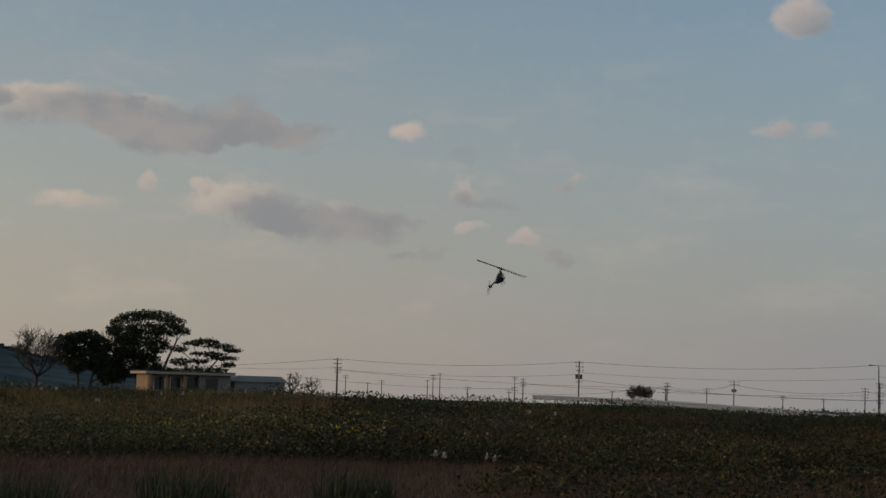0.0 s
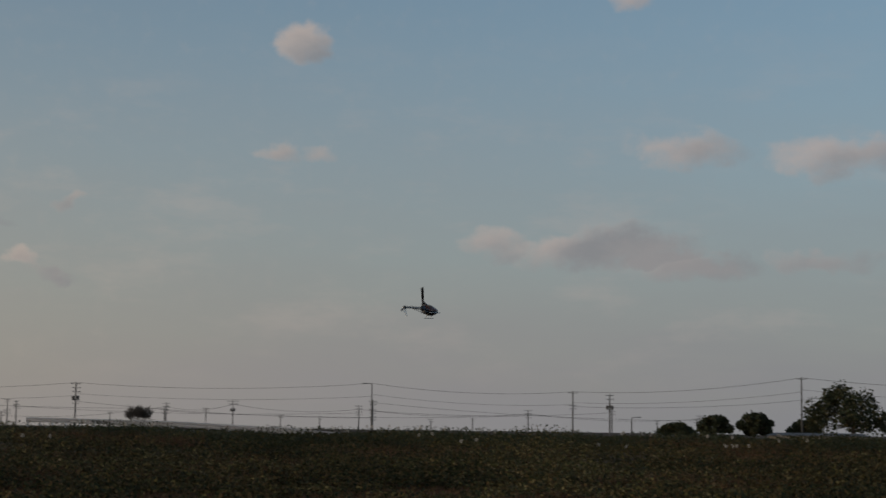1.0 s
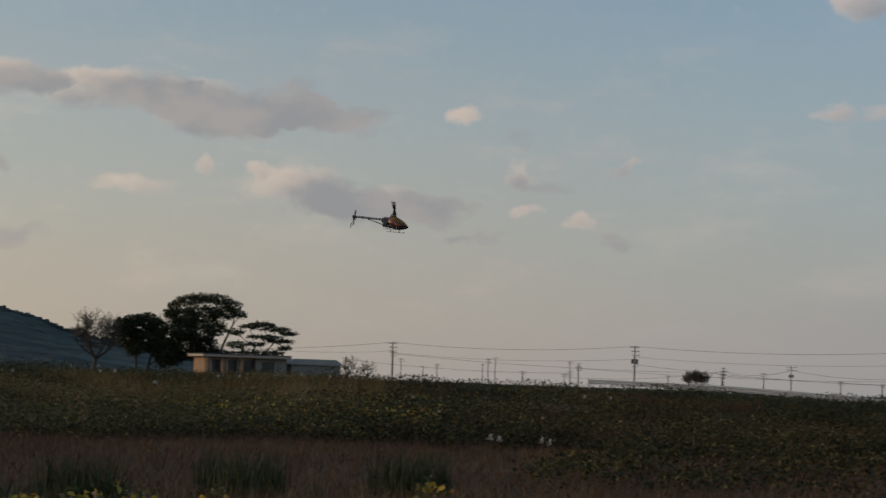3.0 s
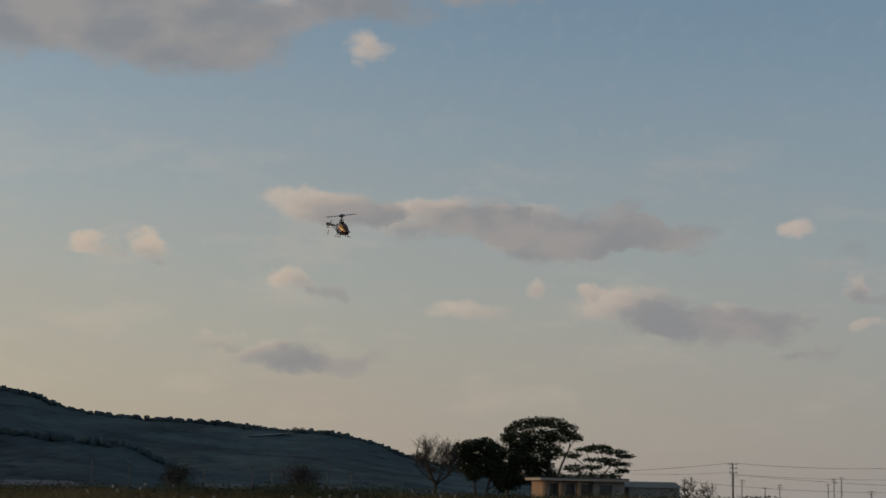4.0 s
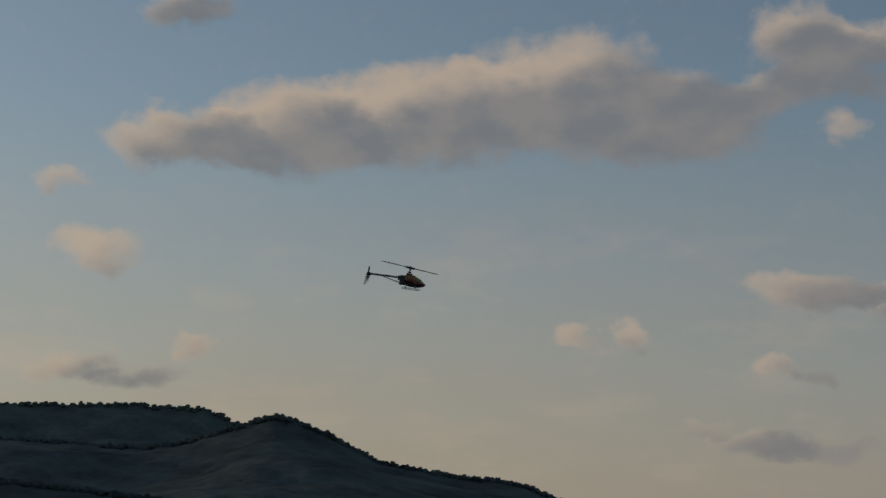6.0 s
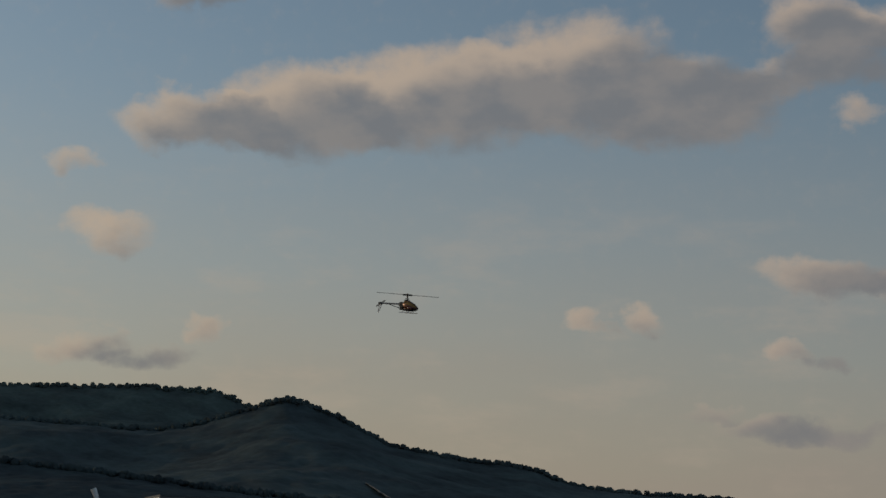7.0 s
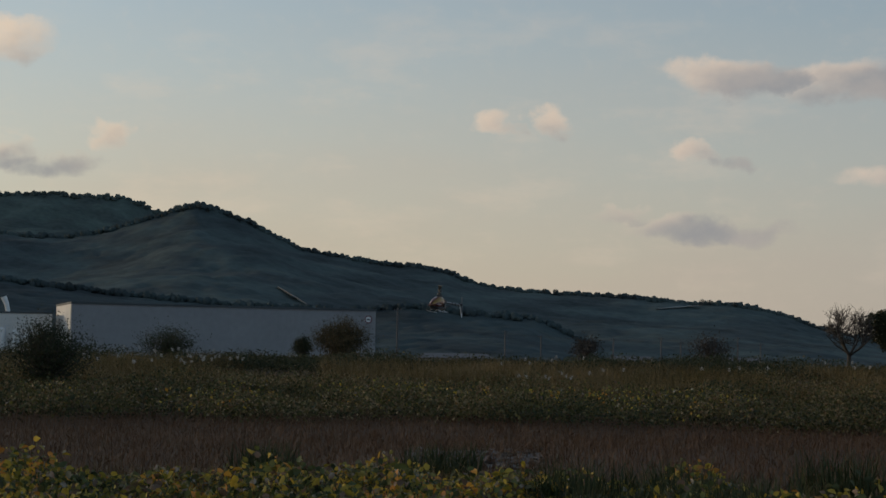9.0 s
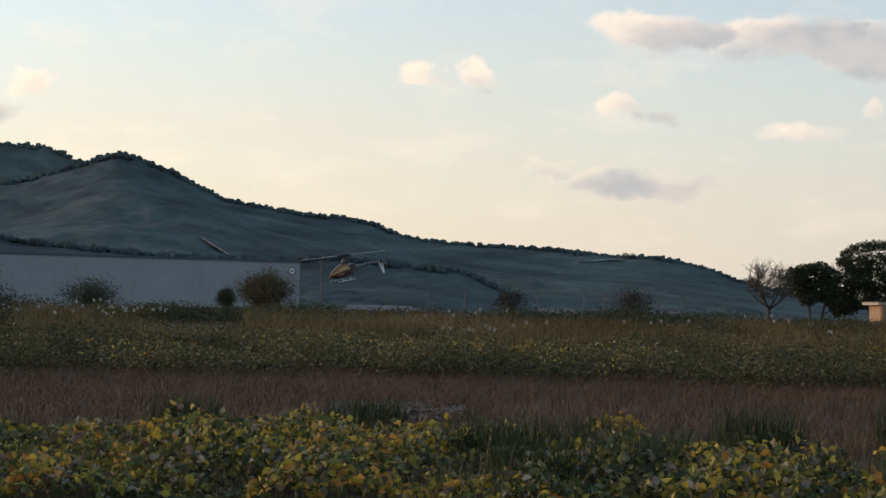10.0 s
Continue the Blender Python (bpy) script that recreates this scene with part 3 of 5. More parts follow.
def build_hill(hill, az0, az1, mat, label, n_edge):
    """The slope with its canopy of crowns, and single crowns along the crest."""
    k = hill.crest / 1250.0
    azs = np.arange(az1, az0, -0.15)
    rs = list(np.linspace(hill.foot - 20, hill.crest + 15, 140)) + [hill.crest * f for f in (1.03, 1.07, 1.15, 1.3, 1.5)]
    verts = []
    for a in azs:
        for r in rs:
            x, y, z = spot(a, r, hill.z(a, r))
            near, _ = noise.voronoi((x / (11.0 * k), y / (11.0 * k), 0.0))
            crown = math.sqrt(max(0.0, 1 - (near[0] / 0.75) ** 2)) * (1.5 + 1.2 * noise.noise((x * 0.05, y * 0.05, 4)))
            verts.append((x, y, z + crown * k - 0.8))
    m = len(rs)
    faces = [(i * m + j, (i + 1) * m + j, (i + 1) * m + j + 1, i * m + j + 1) for i in range(len(azs) - 1) for j in range(m - 1)]
    tagged(raw("hill", verts, faces, mat, True), label, "hill", kind="structure")
    # rounded crowns close along the crest
    vs, fs, count = [], [], 0
    for n in range(n_edge):
        a = rng.uniform(az0, min(az1, 50.0))
        q = hill.crest + rng.uniform(-6, 6) * k
        wide = hill.trees * rng.uniform(0.45, 1.0)
        tall = wide * rng.uniform(0.7, 1.3)
        form = CROWNS[n % len(CROWNS)]
        vs.append(form * (wide, wide, tall) + np.array(spot(a, q, hill.z(a, q) + hill.trees * rng.uniform(-0.15, 0.6))))
        fs.append(CROWN_FACES + count)
        count += len(form)
    ob = mesh_np("far_woods", np.concatenate(vs), np.concatenate(fs), mat, True)
    tagged(ob, "dense uneven tree crowns along the crest of the hill", "woods", kind="stuff")


def crown_forms():
    """A dozen uneven round crowns."""
    bm = bmesh.new()
    bmesh.ops.create_icosphere(bm, subdivisions=2, radius=1.0)
    base = np.array([v.co for v in bm.verts])
    tri = np.array([[v.index for v in f.verts] for f in bm.faces])
    bm.free()
    forms = []
    for n in range(12):
        d = [1 + 0.45 * noise.noise(Vector(b) * 1.9 + Vector((n * 7, 0, 0))) + 0.4 * noise.noise(Vector(b) * 4.5 + Vector((n * 7, 3, 0))) for b in base]
        forms.append(base * np.array(d)[:, None])
    return forms, tri


CROWNS, CROWN_FACES = crown_forms()
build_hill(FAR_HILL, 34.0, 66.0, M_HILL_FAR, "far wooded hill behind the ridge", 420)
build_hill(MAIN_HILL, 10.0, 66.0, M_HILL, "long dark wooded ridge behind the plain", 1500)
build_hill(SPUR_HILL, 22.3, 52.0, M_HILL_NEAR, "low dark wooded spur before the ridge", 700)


def crest_trees():
    """The few taller trees that stand out of the ridge's line."""
    for az, tall in ((38.2, 4.2), (37.9, 5.2), (37.6, 5.6), (37.3, 4.6), (36.5, 5.6), (36.15, 4.4), (35.75, 5.8), (35.6, 4.2), (33.5, 4.0), (31.4, 4.4), (30.3, 4.6),
                     (25.1, 5.4), (24.7, 5.8), (22.4, 5.0), (21.9, 5.2), (19.45, 6.4), (19.2, 6.0), (18.3, 5.0), (15.75, 5.4)):
        at = spot(az, 1240, MAIN_HILL.z(az, 1240) - 1.2)
        thing = empty("ridge_tree", Matrix.Translation(at))
        tagged(thing, "taller dark tree on the crest of the ridge", "tree", "taller trees on the ridge")
        bm = bmesh.new()
        tube(bm, [(0, 0, -1.5), (0.1, 0, tall * 0.4), (0, 0, tall * 0.8)], [0.3, 0.22, 0.1], 5, False)
        part("trunk", bm, M_BARK, thing)
        d = rng.normal(0, 1, (120, 3))
        d /= np.linalg.norm(d, axis=1)[:, None]
        d *= rng.uniform(0.3, 1.0, 120)[:, None] ** 0.5
        ob = leaves("crown", d * (tall * 0.42, tall * 0.42, tall * 0.36) + (0, 0, tall * 0.72), 0.85, M_WOODS, 1.2)
        ob.parent = thing


crest_trees()


def bare_slope(az0, el0, az1, el1, thick, label, mat):
    """A thin pale scar in the woods, laid just over the crowns."""
    verts, faces = [], []
    n = 10
    for k in range(n + 1):
        t = k / n
        az, el = az0 + (az1 - az0) * t, el0 + (el1 - el0) * t
        r = 640.0
        while r < 1240 and woods_z(az, r) < height_at(r, el):
            r += 5.0
        w = thick * (0.35 + math.sin(math.pi * min(1, t * 1.1)) * 0.8)
        r -= 20
        verts += [spot(az, r, height_at(r, el) - w / 2), spot(az, r + w, height_at(r, el) + w / 2), spot(az, r + w + 8, height_at(r, el) - w)]
    for k in range(n):
        for j in (0, 1):
            faces.append((k * 3 + j, k * 3 + 3 + j, k * 3 + 4 + j, k * 3 + 1 + j))
    tagged(raw("bare_slope", verts, faces, mat), label, "slope", kind="structure")


bare_slope(34.75, 2.2, 33.7, 1.6, 0.55, "pale bare earth scar in the wooded hill", M_SCAR)
bare_slope(21.1, 1.62, 19.5, 1.77, 0.6, "thin pale road cut along the wooded hill", M_CONC)


# ---- trees ----
def tree(name, at, tall, spread, label, leafy=1.0, seed=1, leaf=0.45, levels=4, lean=0.0, mat=None, fork=0.28, thin=0.03, broad=1.0, up=0.15):
    """A tapered trunk with limbs that fork, and a crown of many small leaf clumps."""
    r = random.Random(seed)
    tall -= at.z
    thing = empty(name, Matrix.Translation(at))
    tagged(thing, label, "tree")
    bm = bmesh.new()
    tips = []

    def grow(p, d, length, rad, level):
        pts, rr = [p], [rad]
        steps = 3
        for i in range(steps):
            d = (d + Vector((r.uniform(-1, 1), r.uniform(-1, 1), r.uniform(-0.3, 0.7))) * 0.16).normalized()
            p = p + d * (length / steps)
            pts.append(p)
            rr.append(max(thin, rad * (1 - 0.42 * (i + 1) / steps)))
            if level >= levels - 2:
                tips.append((p.copy(), level))
        tube(bm, pts, rr, 6 if level < 2 else 4, cap=False)
        if level < levels:
            for _ in range(3 if level else 5):
                out = Vector((r.uniform(-1, 1), r.uniform(-1, 1), 0)).normalized()
                nd = (d * r.uniform(0.35, 0.9) + out * r.uniform(0.5, 1.0) * spread + Vector((0, 0, up))).normalized()
                q = pts[-1] if level else pts[r.choice((1, 2, 3))]
                grow(q, nd, length * r.uniform(0.6, 0.85), rr[-1] * 0.72, level + 1)

    grow(Vector((0, 0, -0.2)), Vector((lean, 0, 1)).normalized(), tall * fork, tall * 0.028, 0)
    top = max(p.z for p, _ in tips)
    k = tall / top
    for v in bm.verts:
        v.co = Vector((v.co.x * broad, v.co.y * broad, v.co.z)) * k
    part("trunk", bm, M_BARK, thing)
    if leafy > 0:
        n = max(1, int(20 * leafy))
        cs = np.array([tuple(Vector((p.x * broad, p.y * broad, p.z)) * k + Vector((r.gauss(0, 1), r.gauss(0, 1), r.gauss(0, 0.7))) * tall * 0.035) for p, _ in tips for _ in range(n)])
        ob = leaves("crown", cs, leaf, mat or M_TREE, 1.2)
        ob.parent = thing
    return thing


def shrub(name, at, tall, wide, label, seed=1, mat=None, leaf=0.18, stems=26, n=22):
    """A many-stemmed bush."""
    r = random.Random(seed)
    thing = empty(name, Matrix.Translation(at))
    tagged(thing, label, "bush")
    bm = bmesh.new()
    cs = []
    for _ in range(stems):
        a, o = r.uniform(0, math.tau), r.uniform(0.1, 1.0)
        h = tall * (1 - 0.35 * o * o) * r.uniform(0.7, 1.0)
        end = Vector((math.cos(a) * wide * 0.5 * o, math.sin(a) * wide * 0.5 * o, h))
        mid = Vector((end.x * 0.35, end.y * 0.35, h * 0.55))
        tube(bm, [Vector((0.1 * end.x, 0.1 * end.y, -0.1)), mid, end], [0.03 * tall / 2, 0.02 * tall / 2, 0.006], 4, False)
        for _ in range(n):
            t = r.uniform(0.3, 1.0)
            q = mid.lerp(end, t) if t > 0.5 else end * t * 0.8
            cs.append(tuple(q + Vector((r.gauss(0, 1), r.gauss(0, 1), r.gauss(0, 1))) * wide * 0.09))
    part("stem", bm, M_BARK, thing)
    ob = leaves("foliage", np.array(cs), leaf, mat or M_TREE, 1.2)
    ob.parent = thing
    return thing


def fan_tree(name, at, tall, wide, label, seed=1, twigs=7, limbs=34, thin=0.02):
    """A leafless tree: a short trunk whose limbs fan out to a round crown of bare twigs."""
    r = random.Random(seed)
    tall -= at.z
    thing = empty(name, Matrix.Translation(at))
    tagged(thing, label, "tree")
    bm = bmesh.new()
    fork = Vector((0.02 * tall, 0, tall * 0.27))
    tube(bm, [Vector((0, 0, -0.2)), Vector((0.1, 0, tall * 0.14)), fork], [tall * 0.038, tall * 0.03, tall * 0.027], 8)
    part("trunk", bm, M_BARK, thing)
    bm = bmesh.new()
    heavy = []
    for k in range(9):
        a, up = math.tau * k / 9 * 2.0 + r.uniform(-0.3, 0.3), r.uniform(0.25, 0.95)
        out = math.sqrt(1 - up ** 2) * 0.62 + 0.05
        end = Vector((math.cos(a) * wide / 2 * out, math.sin(a) * wide / 2 * out, tall * (0.33 + 0.42 * up)))
        mid = fork.lerp(end, 0.5) + Vector((math.cos(a), math.sin(a), -0.4)) * tall * 0.03
        tube(bm, [fork * r.uniform(0.85, 1.0), mid, end], [tall * 0.017, tall * 0.012, tall * 0.007], 5, False)
        heavy.append((mid, end))
    for k in range(limbs):
        mid, end = heavy[k % len(heavy)]
        start = mid.lerp(end, r.uniform(0.2, 1.0))
        a, up = r.uniform(0, math.tau), r.uniform(-0.15, 1.0)
        out = math.sqrt(max(0.0, 1 - up * up)) * r.uniform(0.7, 1.0)
        dome = Vector((math.cos(a) * wide / 2 * out, math.sin(a) * wide / 2 * out, tall * (0.48 + 0.5 * up)))
        side = Vector((end.x, end.y, 0)) * 1.3
        tip = start.lerp(dome * 0.6 + Vector((side.x * 0.4, side.y * 0.4, dome.z * 0.4)), 0.85)
        bend = start.lerp(tip, 0.5) + Vector((r.gauss(0, 1), r.gauss(0, 1), 0.6)) * tall * 0.025
        tube(bm, [start, bend, tip], [max(thin, tall * 0.006), thin * 1.1, thin * 0.7], 4, False)
        for _ in range(twigs):
            u = r.uniform(0.3, 1.0)
            q = start.lerp(bend, u * 2) if u < 0.5 else bend.lerp(tip, u * 2 - 1)
            d = (tip - start).normalized() * 0.5 + Vector((r.gauss(0, 0.6), r.gauss(0, 0.6), r.gauss(0.25, 0.45)))
            tube(bm, [q, q + d * tall * 0.06, q + d * tall * 0.1 + Vector((r.gauss(0, 1), r.gauss(0, 1), 0.5)) * tall * 0.02], [thin * 0.9, thin * 0.7, thin * 0.45], 3, False)
    part("bare_crown", bm, M_BARK, thing)
    return thing


def round_tree(name, at, tall, wide, label, seed=1, leaf=0.4, dense=40):
    """A tree whose full round crown comes down near the ground: limbs inside, leaf clumps in lobes."""
    r = random.Random(seed)
    tall -= at.z
    thing = empty(name, Matrix.Translation(at))
    tagged(thing, label, "tree")
    bm = bmesh.new()
    tube(bm, [Vector((0, 0, -0.2)), Vector((0, 0, tall * 0.3)), Vector((0, 0, tall * 0.55))], [tall * 0.045, tall * 0.035, tall * 0.02], 8)
    cs = []
    for _ in range(44):
        a, up = r.uniform(0, math.tau), r.uniform(-0.45, 1.0)
        out = math.sqrt(max(0.0, 1 - up * up)) * r.uniform(0.55, 0.95)
        c = Vector((math.cos(a) * wide / 2 * out, math.sin(a) * wide / 2 * out, tall * (0.42 + 0.46 * up)))
        tube(bm, [Vector((0, 0, tall * 0.28)), Vector((c.x * 0.5, c.y * 0.5, c.z * 0.75)), c], [tall * 0.015, tall * 0.01, tall * 0.004], 4, False)
        lobe = wide * r.uniform(0.07, 0.13)
        for _ in range(dense * 3):
            d = Vector((r.gauss(0, 1), r.gauss(0, 1), r.gauss(0, 0.75)))
            cs.append(tuple(c + d.normalized() * lobe * r.uniform(0.5, 1.1)))
    part("trunk", bm, M_BARK, thing)
    ob = leaves("crown", np.array(cs), leaf, M_TREE, 1.2)
    ob.parent = thing
    return thing


def lobed_tree(name, at, trunks, lobes, label, seed=1, leaf=0.3, dense=1.0, puffy=1.4):
    """A tree of leaf clumps carried by limbs: lobes are (across, up, half width, half height) in metres, across being square to the line of sight."""
    r = random.Random(seed)
    thing = empty(name, Matrix.Translation(at) @ pose(0, 0, 0, 0, 0, math.degrees(math.atan2(-at.x, at.y))))
    tagged(thing, label, "tree")
    bm = bmesh.new()
    forks = []
    for x, top, lean, rad in trunks:
        pts = [Vector((x, 0, -0.3)), Vector((x + lean * 0.25, r.uniform(-0.2, 0.2), top * 0.35)), Vector((x + lean * 0.6, r.uniform(-0.3, 0.3), top * 0.7)), Vector((x + lean, 0, top))]
        tube(bm, pts, [rad, rad * 0.8, rad * 0.65, rad * 0.4], 7, False)
        forks += pts[1:]
    cs = []
    for x, z, w, hgt in lobes:
        c = Vector((x, r.uniform(-1.4, 1.4), z))
        near = min(forks, key=lambda q: (q - c).length + (3.0 if q.z > c.z else 0.0))
        bend = near.lerp(c, 0.5) + Vector((r.uniform(-0.3, 0.3), r.uniform(-0.3, 0.3), -0.15 * (c - near).length * 0.4))
        tube(bm, [near, bend, c], [0.1, 0.07, 0.03], 5, False)
        for _ in range(5):
            tip = c + Vector((r.uniform(-w, w), r.uniform(-w, w) * 0.8, r.uniform(-hgt, hgt)))
            tube(bm, [bend.lerp(c, r.uniform(0.3, 1.0)), tip], [0.035, 0.015], 4, False)
        w, hgt = w * 1.3, hgt * puffy
        n = int(330 * dense * w * max(0.4, hgt))
        for _ in range(max(30, n)):
            d = Vector((r.gauss(0, 1), r.gauss(0, 1), r.gauss(0, 1))).normalized() * r.uniform(0.15, 1.0) ** 0.45
            cs.append((c.x + d.x * w, c.y + d.y * w, c.z + d.z * hgt + 0.12 * r.gauss(0, 1)))
    part("trunk", bm, M_BARK, thing)
    ob = leaves("crown", np.array(cs), leaf, M_TREE, 1.2)
    ob.parent = thing
    return thing


def build_trees():
    lobed_tree("broadleaf_tree", spot(10.5, 226), [(-1.2, 7.0, -1.5, 0.32), (0.3, 8.6, 0.6, 0.36), (1.0, 7.8, 2.6, 0.26)],
               [(-5.0, 9.0, 1.0, 0.6), (-4.6, 10.3, 0.9, 0.5), (-2.9, 10.9, 1.5, 0.55), (-0.9, 11.4, 1.6, 0.55), (1.3, 11.2, 1.6, 0.55), (3.3, 10.5, 1.3, 0.55), (4.6, 9.3, 0.8, 0.4), (2.3, 9.4, 1.7, 0.7),
                (-0.8, 9.2, 2.4, 0.9), (-3.4, 8.6, 1.8, 0.9), (-3.4, 6.8, 1.7, 1.1), (-1.2, 6.6, 2.0, 1.3), (1.0, 7.3, 1.5, 0.9), (-2.8, 4.6, 2.2, 1.5), (-0.4, 4.2, 1.8, 1.5), (-4.6, 3.4, 1.5, 1.3), (1.4, 3.0, 1.6, 1.2)],
               "tall dark broadleaf tree with a wide flat crown behind the house", 3, 0.26, 1.2)
    lobed_tree("pine_tree", spot(8.9, 222), [(-1.0, 4.6, 1.6, 0.2), (-0.2, 5.4, 3.4, 0.18)],
               [(-2.4, 6.6, 1.3, 0.35), (-2.0, 4.8, 1.3, 0.6), (-2.6, 3.2, 1.5, 0.9), (-0.4, 7.4, 1.3, 0.28), (1.3, 7.8, 1.6, 0.32), (3.2, 7.2, 1.8, 0.35), (5.0, 6.6, 1.2, 0.3), (1.7, 6.0, 2.0, 0.3), (3.8, 5.5, 1.7, 0.3), (0.6, 5.0, 1.1, 0.3), (2.3, 3.8, 1.9, 0.5), (3.6, 3.0, 1.4, 0.6), (-0.4, 3.6, 1.2, 0.8),
                (4.6, 4.6, 0.9, 0.3)],
               "spreading pine with open layered limbs beside the house", 21, 0.24, 1.5, 0.85)
    lobed_tree("evergreen_tree", spot(12.8, 224), [(-0.4, 5.0, -0.6, 0.24), (0.9, 4.6, 1.0, 0.22)],
               [(-2.5, 6.9, 1.2, 0.9), (-1.0, 7.6, 1.2, 0.7), (0.6, 7.7, 1.4, 0.8), (2.2, 6.6, 1.3, 1.0), (-1.7, 5.4, 1.7, 1.1), (0.8, 5.2, 2.0, 1.2), (2.6, 4.2, 1.4, 1.2), (-0.8, 3.9, 1.2, 0.8), (3.4, 3.0, 1.2, 1.3)],
               "dense round evergreen tree beside the bare tree", 12, 0.32, 1.3)
    fan_tree("bare_tree", spot(14.4, 215), height_at(215, 1.85), 9.4, "leafless wide tree standing in the field", 31, 14, 70, 0.034)
    fan_tree("bare_tree", spot(11.8, 238), height_at(238, 1.85), 8.4, "leafless tree between the evergreens", 33, 13, 60, 0.034)
    fan_tree("bare_tree", spot(5.4, 260), height_at(260, 0.55), 5.6, "low leafless tree behind the shed", 35, 8, 36, 0.02)
    fan_tree("bare_tree", spot(4.7, 262), height_at(262, 0.4), 5.0, "low leafless tree behind the shed", 36, 8, 30, 0.02)
    fan_tree("bare_tree", spot(-7.1, 420), height_at(420, 0.42), 10.5, "small sparse round tree far out on the plain", 41, 16, 120, 0.045)
    round_tree("broadleaf_tree", spot(-32.4, 280), height_at(280, 1.5), 15.5, "broad dark round tree by the low roofs", 52, 0.45)
    round_tree("evergreen_tree", spot(-29.0, 300), height_at(300, 0.4), 7.0, "round dark evergreen beyond the field", 61, 0.4)
    round_tree("evergreen_tree", spot(-27.6, 300), height_at(300, 0.3), 6.6, "round dark evergreen beyond the field", 62, 0.4)
    round_tree("evergreen_tree", spot(-26.3, 310), height_at(310, 0.0), 7.0, "low dark evergreen beyond the field", 63, 0.4)
    round_tree("evergreen_tree", spot(-34.5, 290), height_at(290, 0.15), 8.0, "low dark evergreen beyond the field", 64, 0.4)
    round_tree("evergreen_tree", spot(-30.7, 305), height_at(305, 0.15), 6.0, "low dark evergreen beyond the field", 65, 0.4)
    z = ground_z(*spot(42.7, 40)[:2])
    shrub("tall_shrub", spot(42.7, 40, z), 1.85, 2.3, "dark bushy shrub on the bank", 71, M_TREE, 0.04, 120, 120)
    z = ground_z(*spot(32.2, 90)[:2])
    shrub("brown_shrub", spot(32.4, 90, z), 2.5, 3.4, "brown autumn shrub before the factory", 72, M_WEEDS, 0.06, 90, 260)
    shrub("brown_shrub", spot(19.2, 240), 5.0, 8.0, "brown leafless thicket before the hill", 73, M_BARK, 0.22, 50, 50)
    shrub("brown_shrub", spot(23.5, 240), 4.5, 6.0, "brown leafless thicket before the hill", 74, M_BARK, 0.22, 50, 50)
    shrub("dark_shrub", spot(38.6, 110), 2.0, 4.6, "dark shrub before the factory", 75, M_TREE, 0.08, 50, 160)
    shrub("dark_shrub", spot(33.8, 110), 2.0, 1.6, "dark shrub before the factory", 76, M_TREE, 0.08, 40, 120)


build_trees()


def tussock(az, r, tall, wide, seed):
    g = np.random.default_rng(seed)
    n = 420
    o = g.uniform(0, 1, n) ** 0.5 * wide / 2
    a = g.uniform(0, math.tau, n)
    feet = np.stack([o * np.cos(a), o * np.sin(a), 0 * o - 0.02], 1)
    ob = blades("grass_tussock", feet, tall, 0.014, M_TUFT, 0.5)
    x, y, _ = spot(az, r)
    ob.location = (x, y, ground_z(x, y))
    tagged(ob, "dark green grass tussock among the yellow vines", "grass", "grass tussocks")


for k, (az, r, tall, wide) in enumerate(((28.7, 18.0, 0.38, 0.9), (20.6, 15.6, 0.45, 1.0), (17.4, 14.6, 0.42, 1.2), (24.0, 15.2, 0.45, 0.9), (19.0, 13.6, 0.45, 1.0),
                                         (14.6, 17.0, 0.5, 1.0), (9.0, 18.5, 0.5, 1.1), (35.0, 17.4, 0.4, 0.8), (22.6, 13.0, 0.4, 0.8), (3.0, 19.0, 0.5, 1.0))):
    tussock(az, r, tall, wide, 90 + k)


def plume_grass(grow):
    """A few thin stalks with pale feathery heads."""
    thing = empty("plume_grass")
    tagged(thing, "thin reed stalks with pale feathery plumes", "plume grass", "plume grasses")
    r = random.Random(4)
    for _ in range(2):
        x, y, h = r.uniform(-0.4, 0.4), r.uniform(-0.4, 0.4), r.uniform(0.55, 0.75) * grow
        lean = Vector((r.uniform(-0.2, 0.2), r.uniform(-0.2, 0.2), 0))
        foot, top = Vector((x, y, -0.03)), Vector((x, y, h)) + lean
        bm = bmesh.new()
        tube(bm, [foot, foot.lerp(top, 0.6) - lean * 0.1, top], [0.006, 0.005, 0.003], 4)
        part("stalk", bm, M_TAN, thing)
        bm = bmesh.new()
        for _ in range(24):
            q = top + Vector((r.gauss(0, 0.018), r.gauss(0, 0.018), r.uniform(-0.03, 0.05)))
            e = q + Vector((r.gauss(0, 0.018), r.gauss(0, 0.018), 0.03))
            tube(bm, [q, e], [0.007, 0.002], 3)
        part("plume", bm, M_PLUME, thing)
    return thing


def build_plumes():
    first, low = plume_grass(1.15), plume_grass(0.8)
    r = random.Random(8)
    places = [(r.uniform(-36, 50), r.uniform(40, 48)) for _ in range(30)]
    places += [(r.uniform(36, 42), r.uniform(42, 49)) for _ in range(14)] + [(r.uniform(-18, -12), r.uniform(44, 52)) for _ in range(5)]
    places += [(r.uniform(12, 26), r.uniform(40, 48)) for _ in range(10)]
    near = [(-0.3, 24.5), (-0.6, 24.0)]
    for source, spots in ((first, places), (low, near)):
        for i, (az, d) in enumerate(spots):
            x, y, _ = spot(az, d)
            m = pose(x, y, ground_z(x, y), 0, 0, r.uniform(0, 360))
            if i == 0:
                source.matrix_basis = m
            else:
                copy_thing(source, m)


build_plumes()


